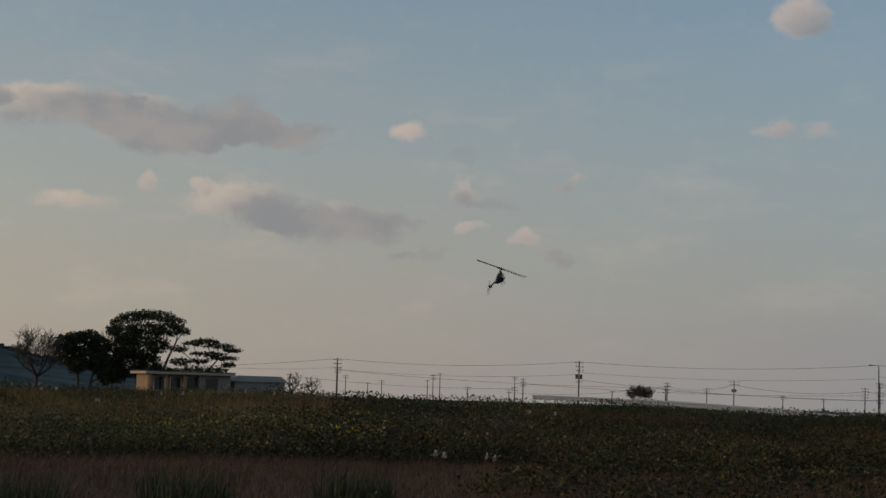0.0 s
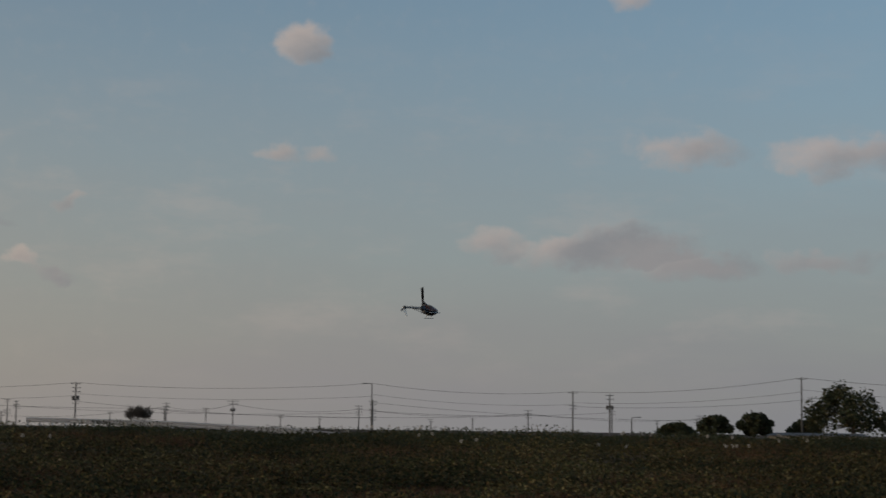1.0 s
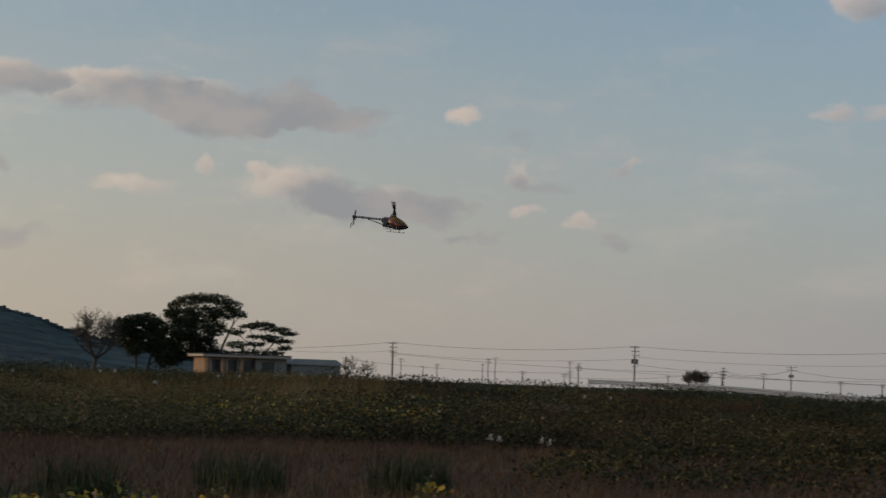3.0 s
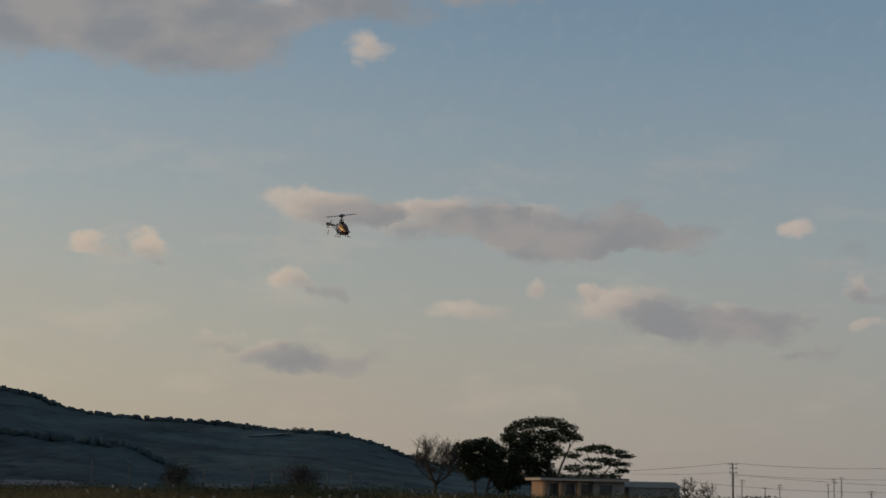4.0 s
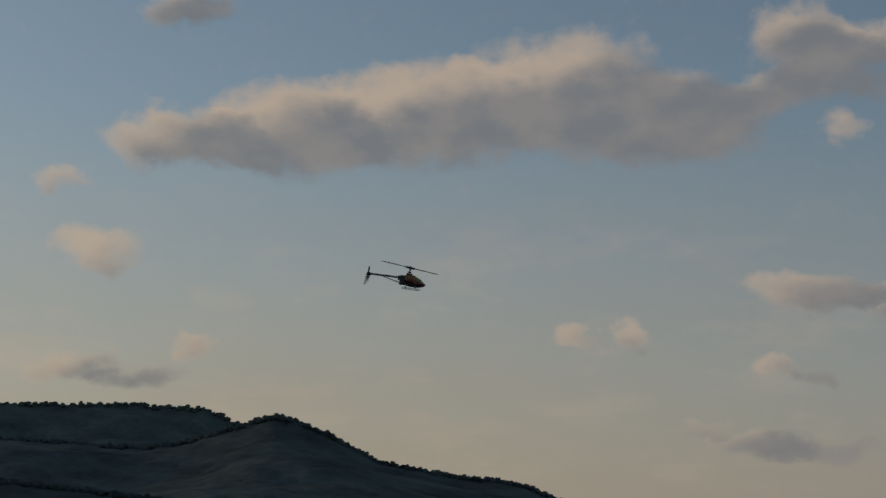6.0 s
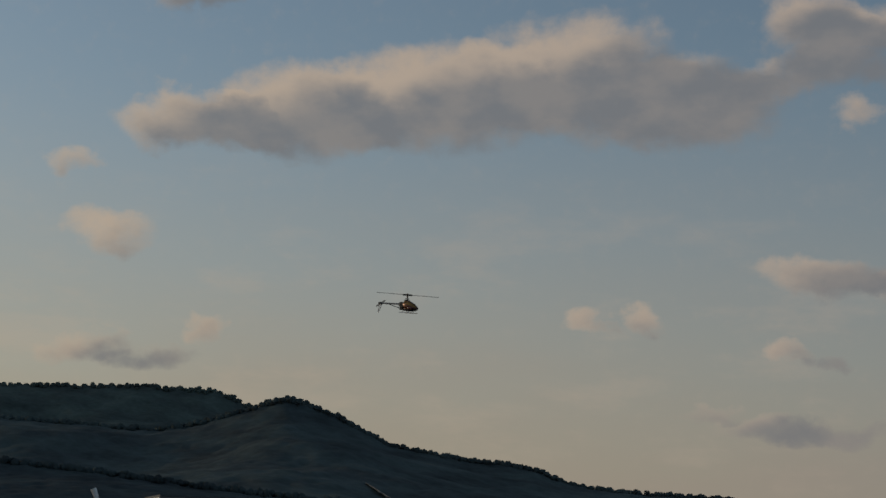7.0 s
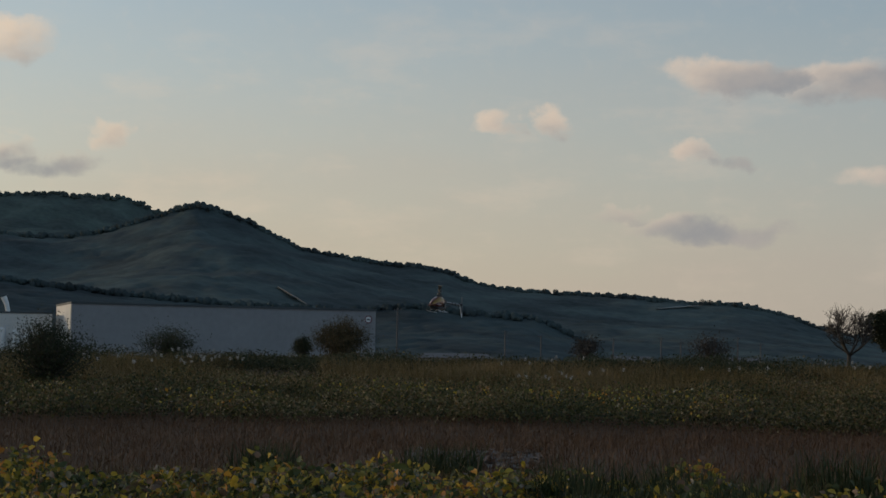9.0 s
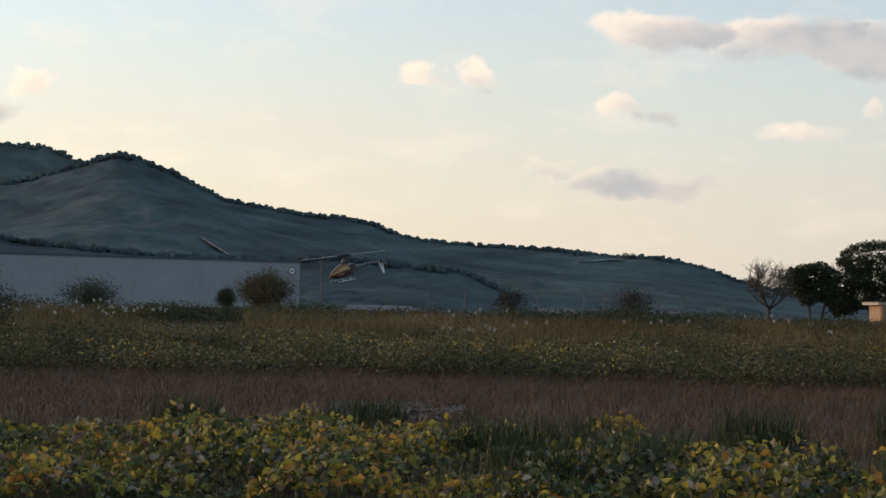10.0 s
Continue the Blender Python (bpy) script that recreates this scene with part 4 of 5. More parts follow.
# ---- utility poles and wires ----
def utility_pole(at, tall, arms=2, width=1.6, label="concrete utility pole with steel cross-arms", drum=False, face=0.0):
    thing = empty("utility_pole", Matrix.Translation(at) @ pose(0, 0, 0, 0, 0, face))
    tagged(thing, label, "utility pole", "utility poles")
    tall -= at.z
    bm = bmesh.new()
    tube(bm, [(0, 0, -0.3), (0, 0, tall * 0.5), (0, 0, tall)], [0.17, 0.15, 0.12], 8)
    part("post", bm, M_POLE, thing)
    for i in range(arms):
        z = tall - 0.35 - 0.8 * i
        bm = bmesh.new()
        box(bm, (-width / 2 * (1 - 0.2 * i), -0.06, z - 0.05), (width / 2, 0.06, z + 0.05))
        part("cross_arm", bm, M_DARK, thing)
        for x in (-0.42, 0.0, 0.42) if i == 0 else (-0.3, 0.4):
            bm = bmesh.new()
            tube(bm, [(x * width, 0, z + 0.05), (x * width, 0, z + 0.16), (x * width, 0, z + 0.26)], [0.05, 0.09, 0.04], 6)
            part("insulator", bm, M_POLE, thing)
    if drum:
        for x in (-0.45, 0.45):
            bm = bmesh.new()
            tube(bm, [(x, 0.2, tall * 0.62), (x, 0.2, tall * 0.62 + 0.85)], [0.28, 0.28], 10)
            part("transformer", bm, M_POLE, thing)
    return thing


def cable(a, b, sag, rad=0.04, label="black overhead cable sagging between the poles"):
    a, b = Vector(a), Vector(b)
    pts = [a.lerp(b, i / 12) - Vector((0, 0, sag * 4 * (i / 12) * (1 - i / 12))) for i in range(13)]
    bm = bmesh.new()
    tube(bm, pts, [rad] * 13, 4, False)
    tagged(part("overhead_cable", bm, M_WIRE), label, "cable", "overhead cables")


def build_poles():
    line = [(14.0, 345, 0.55), (3.82, 330, 1.03), (-4.9, 325, 1.17), (-15.36, 318, 1.31), (-22.6, 322, 1.1), (-30.65, 300, 1.67), (-41.0, 300, 1.4)]
    for i, (az, r, el) in enumerate(line[1:-1]):
        tall = height_at(r, el)
        if i == 2:
            continue
        utility_pole(spot(az, r), tall, 3 if i in (0, 1) else 1, 1.9, drum=(i == 1), face=az)
    utility_pole(spot(-23.92, 322), height_at(322, 1.02), 2, 1.6, drum=True, face=-24)
    ends = [spot(az, r, height_at(r, el) - 0.1) for az, r, el in line]
    for a, b in zip(ends, ends[1:]):
        cable(a, b, 1.1)
    for a, b in zip(ends[1:], ends[2:]):
        cable(a - Vector((0, 0, 2.2)), b - Vector((0, 0, 2.6)), 0.9, 0.03)
    # lower lines further out
    far = [(-2.4, 520, 0.1), (-8.05, 500, 0.5), (-10.4, 470, 0.62), (-14.9, 480, 0.5), (-21.0, 470, 0.42), (-27.1, 520, 0.3)]
    for az, r, el in far:
        utility_pole(spot(az, r), height_at(r, el), 2, 3.4 if az == -10.4 else 2.2, drum=(az == -10.4), face=az)
    tops = [spot(az, r, height_at(r, el) - 1.2) for az, r, el in far]
    for a, b in zip(tops, tops[1:]):
        cable(a, b, 1.4, 0.05)
    # the lowest wires, one behind another
    for k, (a0, e0, a1, e1) in enumerate(((5.5, 0.35, -2.6, 0.12), (3.8, 0.6, -8.05, 0.3), (-2.9, 0.3, -14.9, 0.22), (-4.9, 0.5, -15.4, 0.05), (-8.0, 0.2, -21.0, 0.2), (-15.4, 0.6, -27.0, 0.1), (-15.4, 0.3, -24.0, 0.35), (-22.6, 0.55, -31.0, 0.9))):
        r0, r1 = 430 - 8 * k, 440 - 6 * k
        cable(spot(a0, r0, height_at(r0, e0)), spot(a1, r1, height_at(r1, e1)), 1.0, 0.045)
        for a, r, e in ((a0, r0, e0), (a1, r1, e1)):
            utility_pole(spot(a, r), height_at(r, e) + 0.6, 2, 1.8, "slim dark utility pole far out on the plain", face=a)
    # small ones along the skyline
    rr = random.Random(5)
    for az, el in ((3.5, 0.45), (2.7, 0.2), (2.2, 0.3), (0.55, 0.35), (0.35, 0.55), (0.1, 0.6), (-0.9, 0.15), (-2.6, 0.55), (-2.9, 0.5), (-6.1, 0.15), (-9.45, 0.35),
                   (-12.1, 0.15), (-13.5, 0.1), (-17.5, 0.05), (-19.0, 0.1), (-25.6, 0.1), (-31.5, 0.4), (-33.4, 0.4)):
        r = rr.uniform(480, 620)
        utility_pole(spot(az, r), height_at(r, el), rr.choice((1, 2, 2, 3)), rr.uniform(1.4, 2.4), face=az)
    # before the hill
    for az, r, el in ((30.4, 240, 1.5), (26.5, 330, 0.75), (25.2, 330, 0.6), (22.6, 300, 0.55), (20.9, 330, 0.6), (20.2, 300, 0.45), (19.0, 300, 0.6), (18.2, 310, 0.65), (17.4, 300, 0.45)):
        utility_pole(spot(az, r), height_at(r, el), 1, 1.2, "grey concrete utility pole before the hill", face=az)
    for a, b in (((19.0, 300, 0.5), (14.0, 320, 0.45)), ((26.5, 330, 0.65), (19.0, 300, 0.55)), ((11.0, 240, 0.75), (3.82, 330, 0.7))):
        cable(spot(a[0], a[1], height_at(a[1], a[2])), spot(b[0], b[1], height_at(b[1], b[2])), 0.8, 0.025)


def street_lamp(at, tall, face, label):
    thing = empty("street_lamp", Matrix.Translation(at) @ pose(0, 0, 0, 0, 0, face))
    tagged(thing, label, "street lamp")
    tall -= at.z
    bm = bmesh.new()
    tube(bm, [(0, 0, -0.2), (0, 0, tall * 0.6), (0, 0, tall)], [0.16, 0.12, 0.09], 8)
    part("post", bm, M_POLE, thing)
    bm = bmesh.new()
    tube(bm, [(0, 0, tall), (-0.5, 0, tall + 0.12), (-1.2, 0, tall + 0.15)], [0.07, 0.06, 0.05], 6)
    part("arm", bm, M_POLE, thing)
    bm = bmesh.new()
    box(bm, (-1.9, -0.16, tall + 0.04), (-1.1, 0.16, tall + 0.24), 0.05)
    part("lamp_head", bm, M_DARK, thing)
    return thing


build_poles()
street_lamp(spot(-15.36, 318), height_at(318, 1.3) - 0.2, -15, "tall street lamp with one short arm")
street_lamp(spot(-24.7, 330), height_at(330, 0.17), 155, "small curved street lamp by the road")


# ---- guard rail and road ----
def build_rail():
    a, b = Vector((*spot(-3.3, 136)[:2], 0)), Vector((*spot(-14.2, 92)[:2], 0))
    za, zb = height_at(140, -0.06), height_at(92, -0.48)
    n = 18
    pts = []
    for i in range(n + 1):
        t = i / n
        p = a.lerp(b, t)
        r = math.hypot(p.x, p.y)
        az = math.degrees(math.atan2(-p.x, p.y))
        el = float(np.interp(-az, (1.5, 3.4, 8.4, 12.8, 14.2), (-0.12, -0.08, -0.16, -0.37, -0.48)))
        pts.append(Vector((p.x, p.y, height_at(r, el))))
    d = (b - a).normalized()
    side = Vector((-d.y, d.x, 0))
    thing = empty("guard_rail", Matrix.Identity(4))
    tagged(thing, "pale steel guard rail beside the raised road", "guard rail")
    for i, p in enumerate(pts):
        bm = bmesh.new()
        tube(bm, [(p.x, p.y, p.z - 1.1), (p.x, p.y, p.z - 0.02)], [0.07, 0.07], 6)
        part("post", bm, M_STEEL, thing)
    prof = [(0, 0), (0.07, -0.06), (0.07, -0.12), (0.01, -0.18), (0.07, -0.25), (0.07, -0.31), (0, -0.37)]
    for p, q in zip(pts, pts[1:]):
        bm = bmesh.new()
        rows = [[bm.verts.new(c - side * (0.08 + o) * 1.0 + Vector((0, 0, z))) for o, z in prof] for c in (p, q)]
        for k in range(len(prof) - 1):
            bm.faces.new((rows[0][k], rows[0][k + 1], rows[1][k + 1], rows[1][k]))
        bmesh.ops.solidify(bm, geom=bm.faces[:], thickness=0.012)
        part("beam", bm, M_RAIL, thing)
    verts, faces = [], []
    for p in pts:
        for o, dz in ((-0.9, -1.4), (-0.4, -0.8), (7.0, -0.75), (9.0, -1.8)):
            q = p + side * o
            verts.append((q.x, q.y, p.z + dz))
    for i in range(n):
        for k in range(3):
            j = i * 4 + k
            faces.append((j, j + 4, j + 5, j + 1))
    tagged(raw("road", verts, faces, M_ASPH), "raised asphalt road behind the bank", "road", kind="structure")


build_rail()


# ---- buildings ----
def framed(origin, face):
    return Matrix.Translation(origin) @ pose(0, 0, 0, 0, 0, face)


def build_factory():
    a, b = spot(41.95, 380), spot(31.2, 395)
    d = (b - a).normalized()
    face = math.degrees(math.atan2(d.y, d.x))
    long = (b - a).length
    top = height_at(380, 1.5) - a.z
    f = empty("factory_hall", framed(a, face))
    tagged(f, "long grey steel-clad factory hall with a flat roof", "building")
    bm = bmesh.new()
    box(bm, (0, 0, 0), (long, 34, top - 0.5))
    part("wall", bm, M_CLAD, f)
    n = 36
    for i in range(n + 1):
        bm = bmesh.new()
        x = long * i / n
        box(bm, (x - 0.05, -0.05, 0.3), (x + 0.05, 0.0, top - 0.5))
        part("seam", bm, M_CLAD, f)
    bm = bmesh.new()
    box(bm, (-0.25, -0.25, top - 0.5), (long + 0.25, 34.2, top))
    part("roof", bm, M_DARK, f, "dark roof edge")
    # the end that faces the sun: its brightness is put into paler cladding
    bm = bmesh.new()
    box(bm, (-0.3, 0.3, 0), (-0.003, 33, top - 0.55))
    part("end_wall", bm, M_CLAD2, f, "end wall, its sunlit side put into paler cladding")
    bm = bmesh.new()
    x, z = long - 1.9, height_at(394, 1.07) - a.z
    bmesh.ops.create_circle(bm, cap_ends=True, radius=1.0, segments=28, matrix=Matrix.Translation((x, -0.12, z)) @ pose(0, 0, 0, 90))
    bmesh.ops.solidify(bm, geom=bm.faces[:], thickness=0.06)
    sign = part("round_sign", bm, M_WHITE, f, "round pale sign with a dark ring")
    bm = bmesh.new()
    for k in range(28):
        p0, p1 = k * math.tau / 28, (k + 1) * math.tau / 28
        q = [bm.verts.new((x + rr * math.cos(t), -0.2, z + rr * math.sin(t))) for rr, t in ((0.72, p0), (1.0, p0), (1.0, p1), (0.72, p1))]
        bm.faces.new(q)
    part("sign_ring", bm, M_RED, sign)
    bm = bmesh.new()
    box(bm, (x - 0.45, -0.22, z - 0.2), (x + 0.45, -0.19, z + 0.12))
    part("sign_mark", bm, M_DARK, sign)
    # the lower works beside it
    g = empty("factory_annex", framed(spot(52.0, 392), face))
    tagged(g, "low pale works building with rooftop pipes", "building")
    span = (spot(42.5, 400) - spot(52.0, 392)).length - 1.0
    h = height_at(380, 1.15) - g.location.z
    bm = bmesh.new()
    box(bm, (0, 4, 0), (span - 0.5, 22, h - 0.4))
    part("wall", bm, M_CLAD2, g)
    bm = bmesh.new()
    box(bm, (-0.2, 3.8, h - 0.4), (span - 0.3, 22.2, h))
    part("roof", bm, M_DARK, g)
    rr = random.Random(3)
    for k in range(8):
        x = span - 3 - k * 3.1 - rr.uniform(0, 1)
        tank = empty("storage_tank", g.matrix_basis @ Matrix.Translation((x, 1.0, 0.0)))
        tagged(tank, "small white steel tank with a domed top", "tank", "tanks by the works")
        hh, w = rr.uniform(3.5, 6.5), rr.uniform(0.6, 1.0)
        bm = bmesh.new()
        tube(bm, [(0, 0, 0), (0, 0, hh), (0, 0, hh + w * 0.35), (0, 0, hh + w * 0.5)], [w, w, w * 0.7, w * 0.2], 14)
        part("shell", bm, M_WHITE, tank)
        bm = bmesh.new()
        tube(bm, [(w * 1.1, 0, 0), (w * 1.1, 0, hh + 0.8), (w * 1.1 + 0.8, 0, hh + 0.8)], [0.12, 0.12, 0.12], 6)
        part("pipe", bm, M_STEEL, tank)
    st = empty("exhaust_duct", g.matrix_basis @ Matrix.Translation((span - 11.5, 6.0, h)))
    tagged(st, "slanted pale exhaust duct on the works roof", "duct")
    bm = bmesh.new()
    tube(bm, [(0.7, 0, 0), (0.3, 0, 1.8), (-0.5, 0, 3.6)], [0.55, 0.6, 0.75], 10)
    part("duct", bm, M_WHITE, st)


def build_house():
    a, b = spot(10.55, 200), spot(7.6, 203)
    d = (b - a).normalized()
    face = math.degrees(math.atan2(d.y, d.x))
    w = (b - a).length
    top = height_at(200, 0.39) - a.z
    f = empty("flat_roofed_house", framed(a, face))
    tagged(f, "low ochre house with a wide flat pale roof", "house")
    bm = bmesh.new()
    box(bm, (-0.4, -0.8, top - 0.42), (w + 0.3, 7.2, top - 0.1), 0.03)
    part("roof", bm, M_FASCIA, f, "cream flat roof slab with deep fascia")
    bm = bmesh.new()
    box(bm, (-0.45, -0.85, top - 0.097), (w + 0.35, 7.25, top), 0.02)
    part("roof_edge", bm, M_DARK, f)
    bm = bmesh.new()
    box(bm, (0.4, 1.2, 0), (w * 0.62, 6.8, top - 0.425))
    part("wall", bm, M_WALL, f)
    bm = bmesh.new()
    box(bm, (w * 0.623, 0.2, 0), (w, 6.8, top - 0.425))
    part("wall", bm, M_WALLW, f)
    for x in (0.15, w * 0.20, w * 0.42):
        bm = bmesh.new()
        box(bm, (x, -0.5, 0), (x + 0.38, -0.12, top - 0.425), 0.02)
        part("pillar", bm, M_WALL, f)
    for x0, x1 in ((1.2, 2.6), (3.3, 4.6), (5.3, 6.9)):
        bm = bmesh.new()
        box(bm, (x0, 1.14, 0.9), (x1, 1.19, top - 0.7))
        win = part("window", bm, M_GLASS, f, "dark window")
        bm = bmesh.new()
        for lo, hi in (((x0 - 0.08, 1.08, 0.82), (x1 + 0.08, 1.137, 0.9)), ((x0 - 0.08, 1.08, top - 0.7), (x1 + 0.08, 1.137, top - 0.62)),
                       ((x0 - 0.08, 1.08, 0.9), (x0, 1.137, top - 0.7)), ((x1, 1.08, 0.9), (x1 + 0.08, 1.137, top - 0.7))):
            box(bm, lo, hi)
        part("frame", bm, M_WHITE, win)
    bm = bmesh.new()
    box(bm, (w * 0.7, 0.14, 1.0), (w * 0.85, 0.19, top - 0.8))
    part("window", bm, M_GLASS, f)
    bm = bmesh.new()
    box(bm, (w * 0.58, 2.0, top + 0.02), (w * 0.70, 3.2, top + 0.07))
    bmesh.ops.rotate(bm, verts=bm.verts, cent=(w * 0.66, 3, top), matrix=Matrix.Rotation(radians(-8), 3, "Y"))
    part("solar_panel", bm, M_GLASS, f, "tilted roof panel")
    # the shed beside it
    s = empty("shed", framed(spot(7.45, 206), face))
    tagged(s, "pale shed with a shallow gabled roof", "shed")
    base = s.location.z
    wide, h = 6.8, height_at(206, 0.12) - base
    bm = bmesh.new()
    box(bm, (0, 0, 0), (wide, 5, h))
    part("wall", bm, M_WALLW, s)
    bm = bmesh.new()
    prof = [(-0.3, h - 0.1), (wide + 0.3, h - 0.1), (wide - 0.7, height_at(206, 0.3) - base), (0.3, height_at(206, 0.3) - base)]
    f0 = [bm.verts.new((x, -0.3, z)) for x, z in prof]
    f1 = [bm.verts.new((x, 5.3, z)) for x, z in prof]
    bm.faces.new(f0), bm.faces.new(f1[::-1])
    for k in range(4):
        bm.faces.new((f0[k], f1[k], f1[(k + 1) % 4], f0[(k + 1) % 4]))
    part("roof", bm, M_CONC, s)


def low_roof(az, r, wide, el, label, mat, deep=8.0):
    s = empty("low_building", framed(spot(az, r), az))
    top = height_at(r, el) - spot(az, r).z
    tagged(s, label, "building")
    bm = bmesh.new()
    box(bm, (-wide / 2, 0, 0), (wide / 2, deep, max(0.6, top - 0.9)))
    part("wall", bm, M_WALLW, s)
    bm = bmesh.new()
    z0 = max(0.6, top - 0.9)
    q = [(-wide / 2 - 0.5, -0.5, z0), (wide / 2 + 0.5, -0.5, z0), (wide / 2 + 0.5, deep + 0.5, z0), (-wide / 2 - 0.5, deep + 0.5, z0),
         (-wide / 2 + 1, deep / 2, top), (wide / 2 - 1, deep / 2, top)]
    v = [bm.verts.new(p) for p in q]
    for k in ((0, 1, 5, 4), (2, 3, 4, 5), (1, 2, 5), (3, 0, 4), (3, 2, 1, 0)):
        bm.faces.new([v[i] for i in k])
    part("roof", bm, mat, s)


build_factory()
build_house()
low_roof(-31.2, 250, 15, -0.28, "low grey-roofed building beyond the field", M_ROOF)
low_roof(28.3, 300, 14, -0.1, "low grey building before the hill", M_ROOF)
low_roof(22.0, 330, 10, -0.1, "small pale building before the hill", M_ROOF)
low_roof(18.0, 320, 8, -0.1, "small pale building before the hill", M_ROOF)


# ---- helicopter ----
def lofted(bm, stations, sides=20):
    """A closed skin through stations of (y, half width, bottom, top)."""
    rings = []
    for y, w, lo, hi in stations:
        c, h = (lo + hi) / 2, (hi - lo) / 2
        rings.append([bm.verts.new((w * math.copysign(abs(math.cos(t)) ** 0.85, math.cos(t)), y, c + h * math.sin(t)))
                      for t in (math.tau * k / sides for k in range(sides))])
    for r0, r1 in zip(rings, rings[1:]):
        for k in range(sides):
            bm.faces.new((r0[k], r0[(k + 1) % sides], r1[(k + 1) % sides], r1[k]))
    bm.faces.new(rings[0][::-1]), bm.faces.new(rings[-1])
    bmesh.ops.recalc_face_normals(bm, faces=bm.faces[:])
    return bm


def build_helicopter():
    """Nose along +y, up along +z; the origin in the middle of the body."""
    h = empty("model_helicopter")
    tagged(h, "gold and black radio-controlled model helicopter in flight", "model helicopter")
    skin = [(-0.085, 0.032, -0.04, 0.06), (-0.055, 0.052, -0.062, 0.076), (0.0, 0.061, -0.076, 0.078), (0.05, 0.06, -0.082, 0.066), (0.10, 0.053, -0.08, 0.042),
            (0.145, 0.04, -0.072, 0.012), (0.18, 0.024, -0.06, -0.018), (0.2, 0.006, -0.046, -0.034)]
    bm = bmesh.new()
    lofted(bm, skin)
    canopy = part("canopy", bm, M_BRONZE, h, "glossy red-brown canopy", True)
    # gold bands along both flanks, a little proud of the skin
    for s in (-1, 1):
        bm = bmesh.new()
        rows = []
        for y, w, lo, hi in skin[1:7]:
            c, k = (lo + hi) / 2, (hi - lo) / 2
            row = []
            for a in (62, 45, 28, 12):
                t = radians(a)
                row.append(bm.verts.new((s * (w * math.cos(t) ** 0.85 + 0.0015), y, c + k * math.sin(t) + 0.0015)))
            rows.append(row)
        for r0, r1 in zip(rows, rows[1:]):
            for k in range(3):
                bm.faces.new((r0[k], r0[k + 1], r1[k + 1], r1[k]))
        part("gold_band", bm, M_GOLD, canopy, "gold band", True)
        bm = bmesh.new()
        lofted(bm, [(0.02, 0.004, -0.03, -0.022), (0.05, 0.006, -0.055, -0.015), (0.1, 0.006, -0.055, -0.02), (0.14, 0.004, -0.045, -0.032)], 8)
        bmesh.ops.translate(bm, verts=bm.verts, vec=(s * 0.055, 0, 0))
        part("side_flash", bm, M_MAROON, canopy, "maroon side flash", True)
    bm = bmesh.new()
    lofted(bm, [(-0.06, 0.055, -0.073, -0.045), (0.0, 0.063, -0.082, -0.05), (0.08, 0.058, -0.086, -0.052), (0.14, 0.044, -0.076, -0.05), (0.188, 0.015, -0.057, -0.045)], 14)
    part("canopy_underside", bm, M_BLACK, canopy, "dark underside", True)
    bm = bmesh.new()
    box(bm, (-0.028, -0.15, -0.07), (0.028, 0.05, 0.055), 0.006)
    box(bm, (-0.02, -0.175, -0.015), (0.02, -0.14, 0.045), 0.004)
    part("side_frame", bm, M_CARBON, h, "black carbon frame")
    bm = bmesh.new()
    box(bm, (-0.022, -0.07, 0.055), (0.022, 0.01, 0.088), 0.004)
    part("bearing_block", bm, M_BLACK, h)
    for x in (-0.034, 0.034):
        bm = bmesh.new()
        box(bm, (x - 0.012, -0.115, -0.045), (x + 0.012, -0.075, -0.01), 0.003)
        part("servo", bm, M_BLACK, h)
    bm = bmesh.new()
    tube(bm, [(0, -0.15, 0.02), (0, -0.55, 0.02)], [0.011, 0.011], 12)
    part("tail_boom", bm, M_BOOM, h, "dull metal tail boom")
    for y in (-0.44, -0.36):
        bm = bmesh.new()
        box(bm, (-0.013, y - 0.008, 0.006), (0.013, y + 0.008, 0.034), 0.003)
        part("boom_clamp", bm, M_BLACK, h)
    for x in (-1, 1):
        bm = bmesh.new()
        tube(bm, [(x * 0.022, -0.13, -0.05), (x * 0.008, -0.37, 0.008)], [0.004, 0.004], 6)
        part("boom_brace", bm, M_CARBON, h)
    bm = bmesh.new()
    tube(bm, [(0.018, -0.15, 0.03), (0.018, -0.54, 0.03)], [0.0025, 0.0025], 5)
    part("tail_pushrod", bm, M_BLACK, h)
    bm = bmesh.new()
    box(bm, (-0.018, -0.59, 0.0), (0.018, -0.54, 0.04), 0.006)
    part("tail_gearbox", bm, M_BLACK, h)

    def plate(outline, x, thick, mat, name, label):
        b = bmesh.new()
        f = b.faces.new([b.verts.new((x, y, z)) for y, z in outline])
        got = bmesh.ops.extrude_face_region(b, geom=[f])
        bmesh.ops.translate(b, verts=[v for v in got["geom"] if isinstance(v, bmesh.types.BMVert)], vec=(thick, 0, 0))
        bmesh.ops.recalc_face_normals(b, faces=b.faces[:])
        part(name, b, mat, h, label)

    # the swept fin: a narrow frame open in the middle
    plate([(-0.53, 0.02), (-0.545, 0.02), (-0.595, -0.115), (-0.587, -0.122)], -0.017, 0.004, M_FIN, "vertical_fin", "white swept tail fin")
    plate([(-0.575, 0.03), (-0.592, 0.03), (-0.612, -0.125), (-0.597, -0.13)], -0.017, 0.004, M_FIN, "fin_edge", "white trailing strip of the fin")
    # skids
    for y in (-0.055, 0.065):
        bm = bmesh.new()
        tube(bm, [(-0.075, y, -0.108), (-0.055, y, -0.086), (-0.02, y, -0.076), (0.02, y, -0.076), (0.055, y, -0.086), (0.075, y, -0.108)], [0.005] * 6, 6)
        part("skid_strut", bm, M_SKID, h)
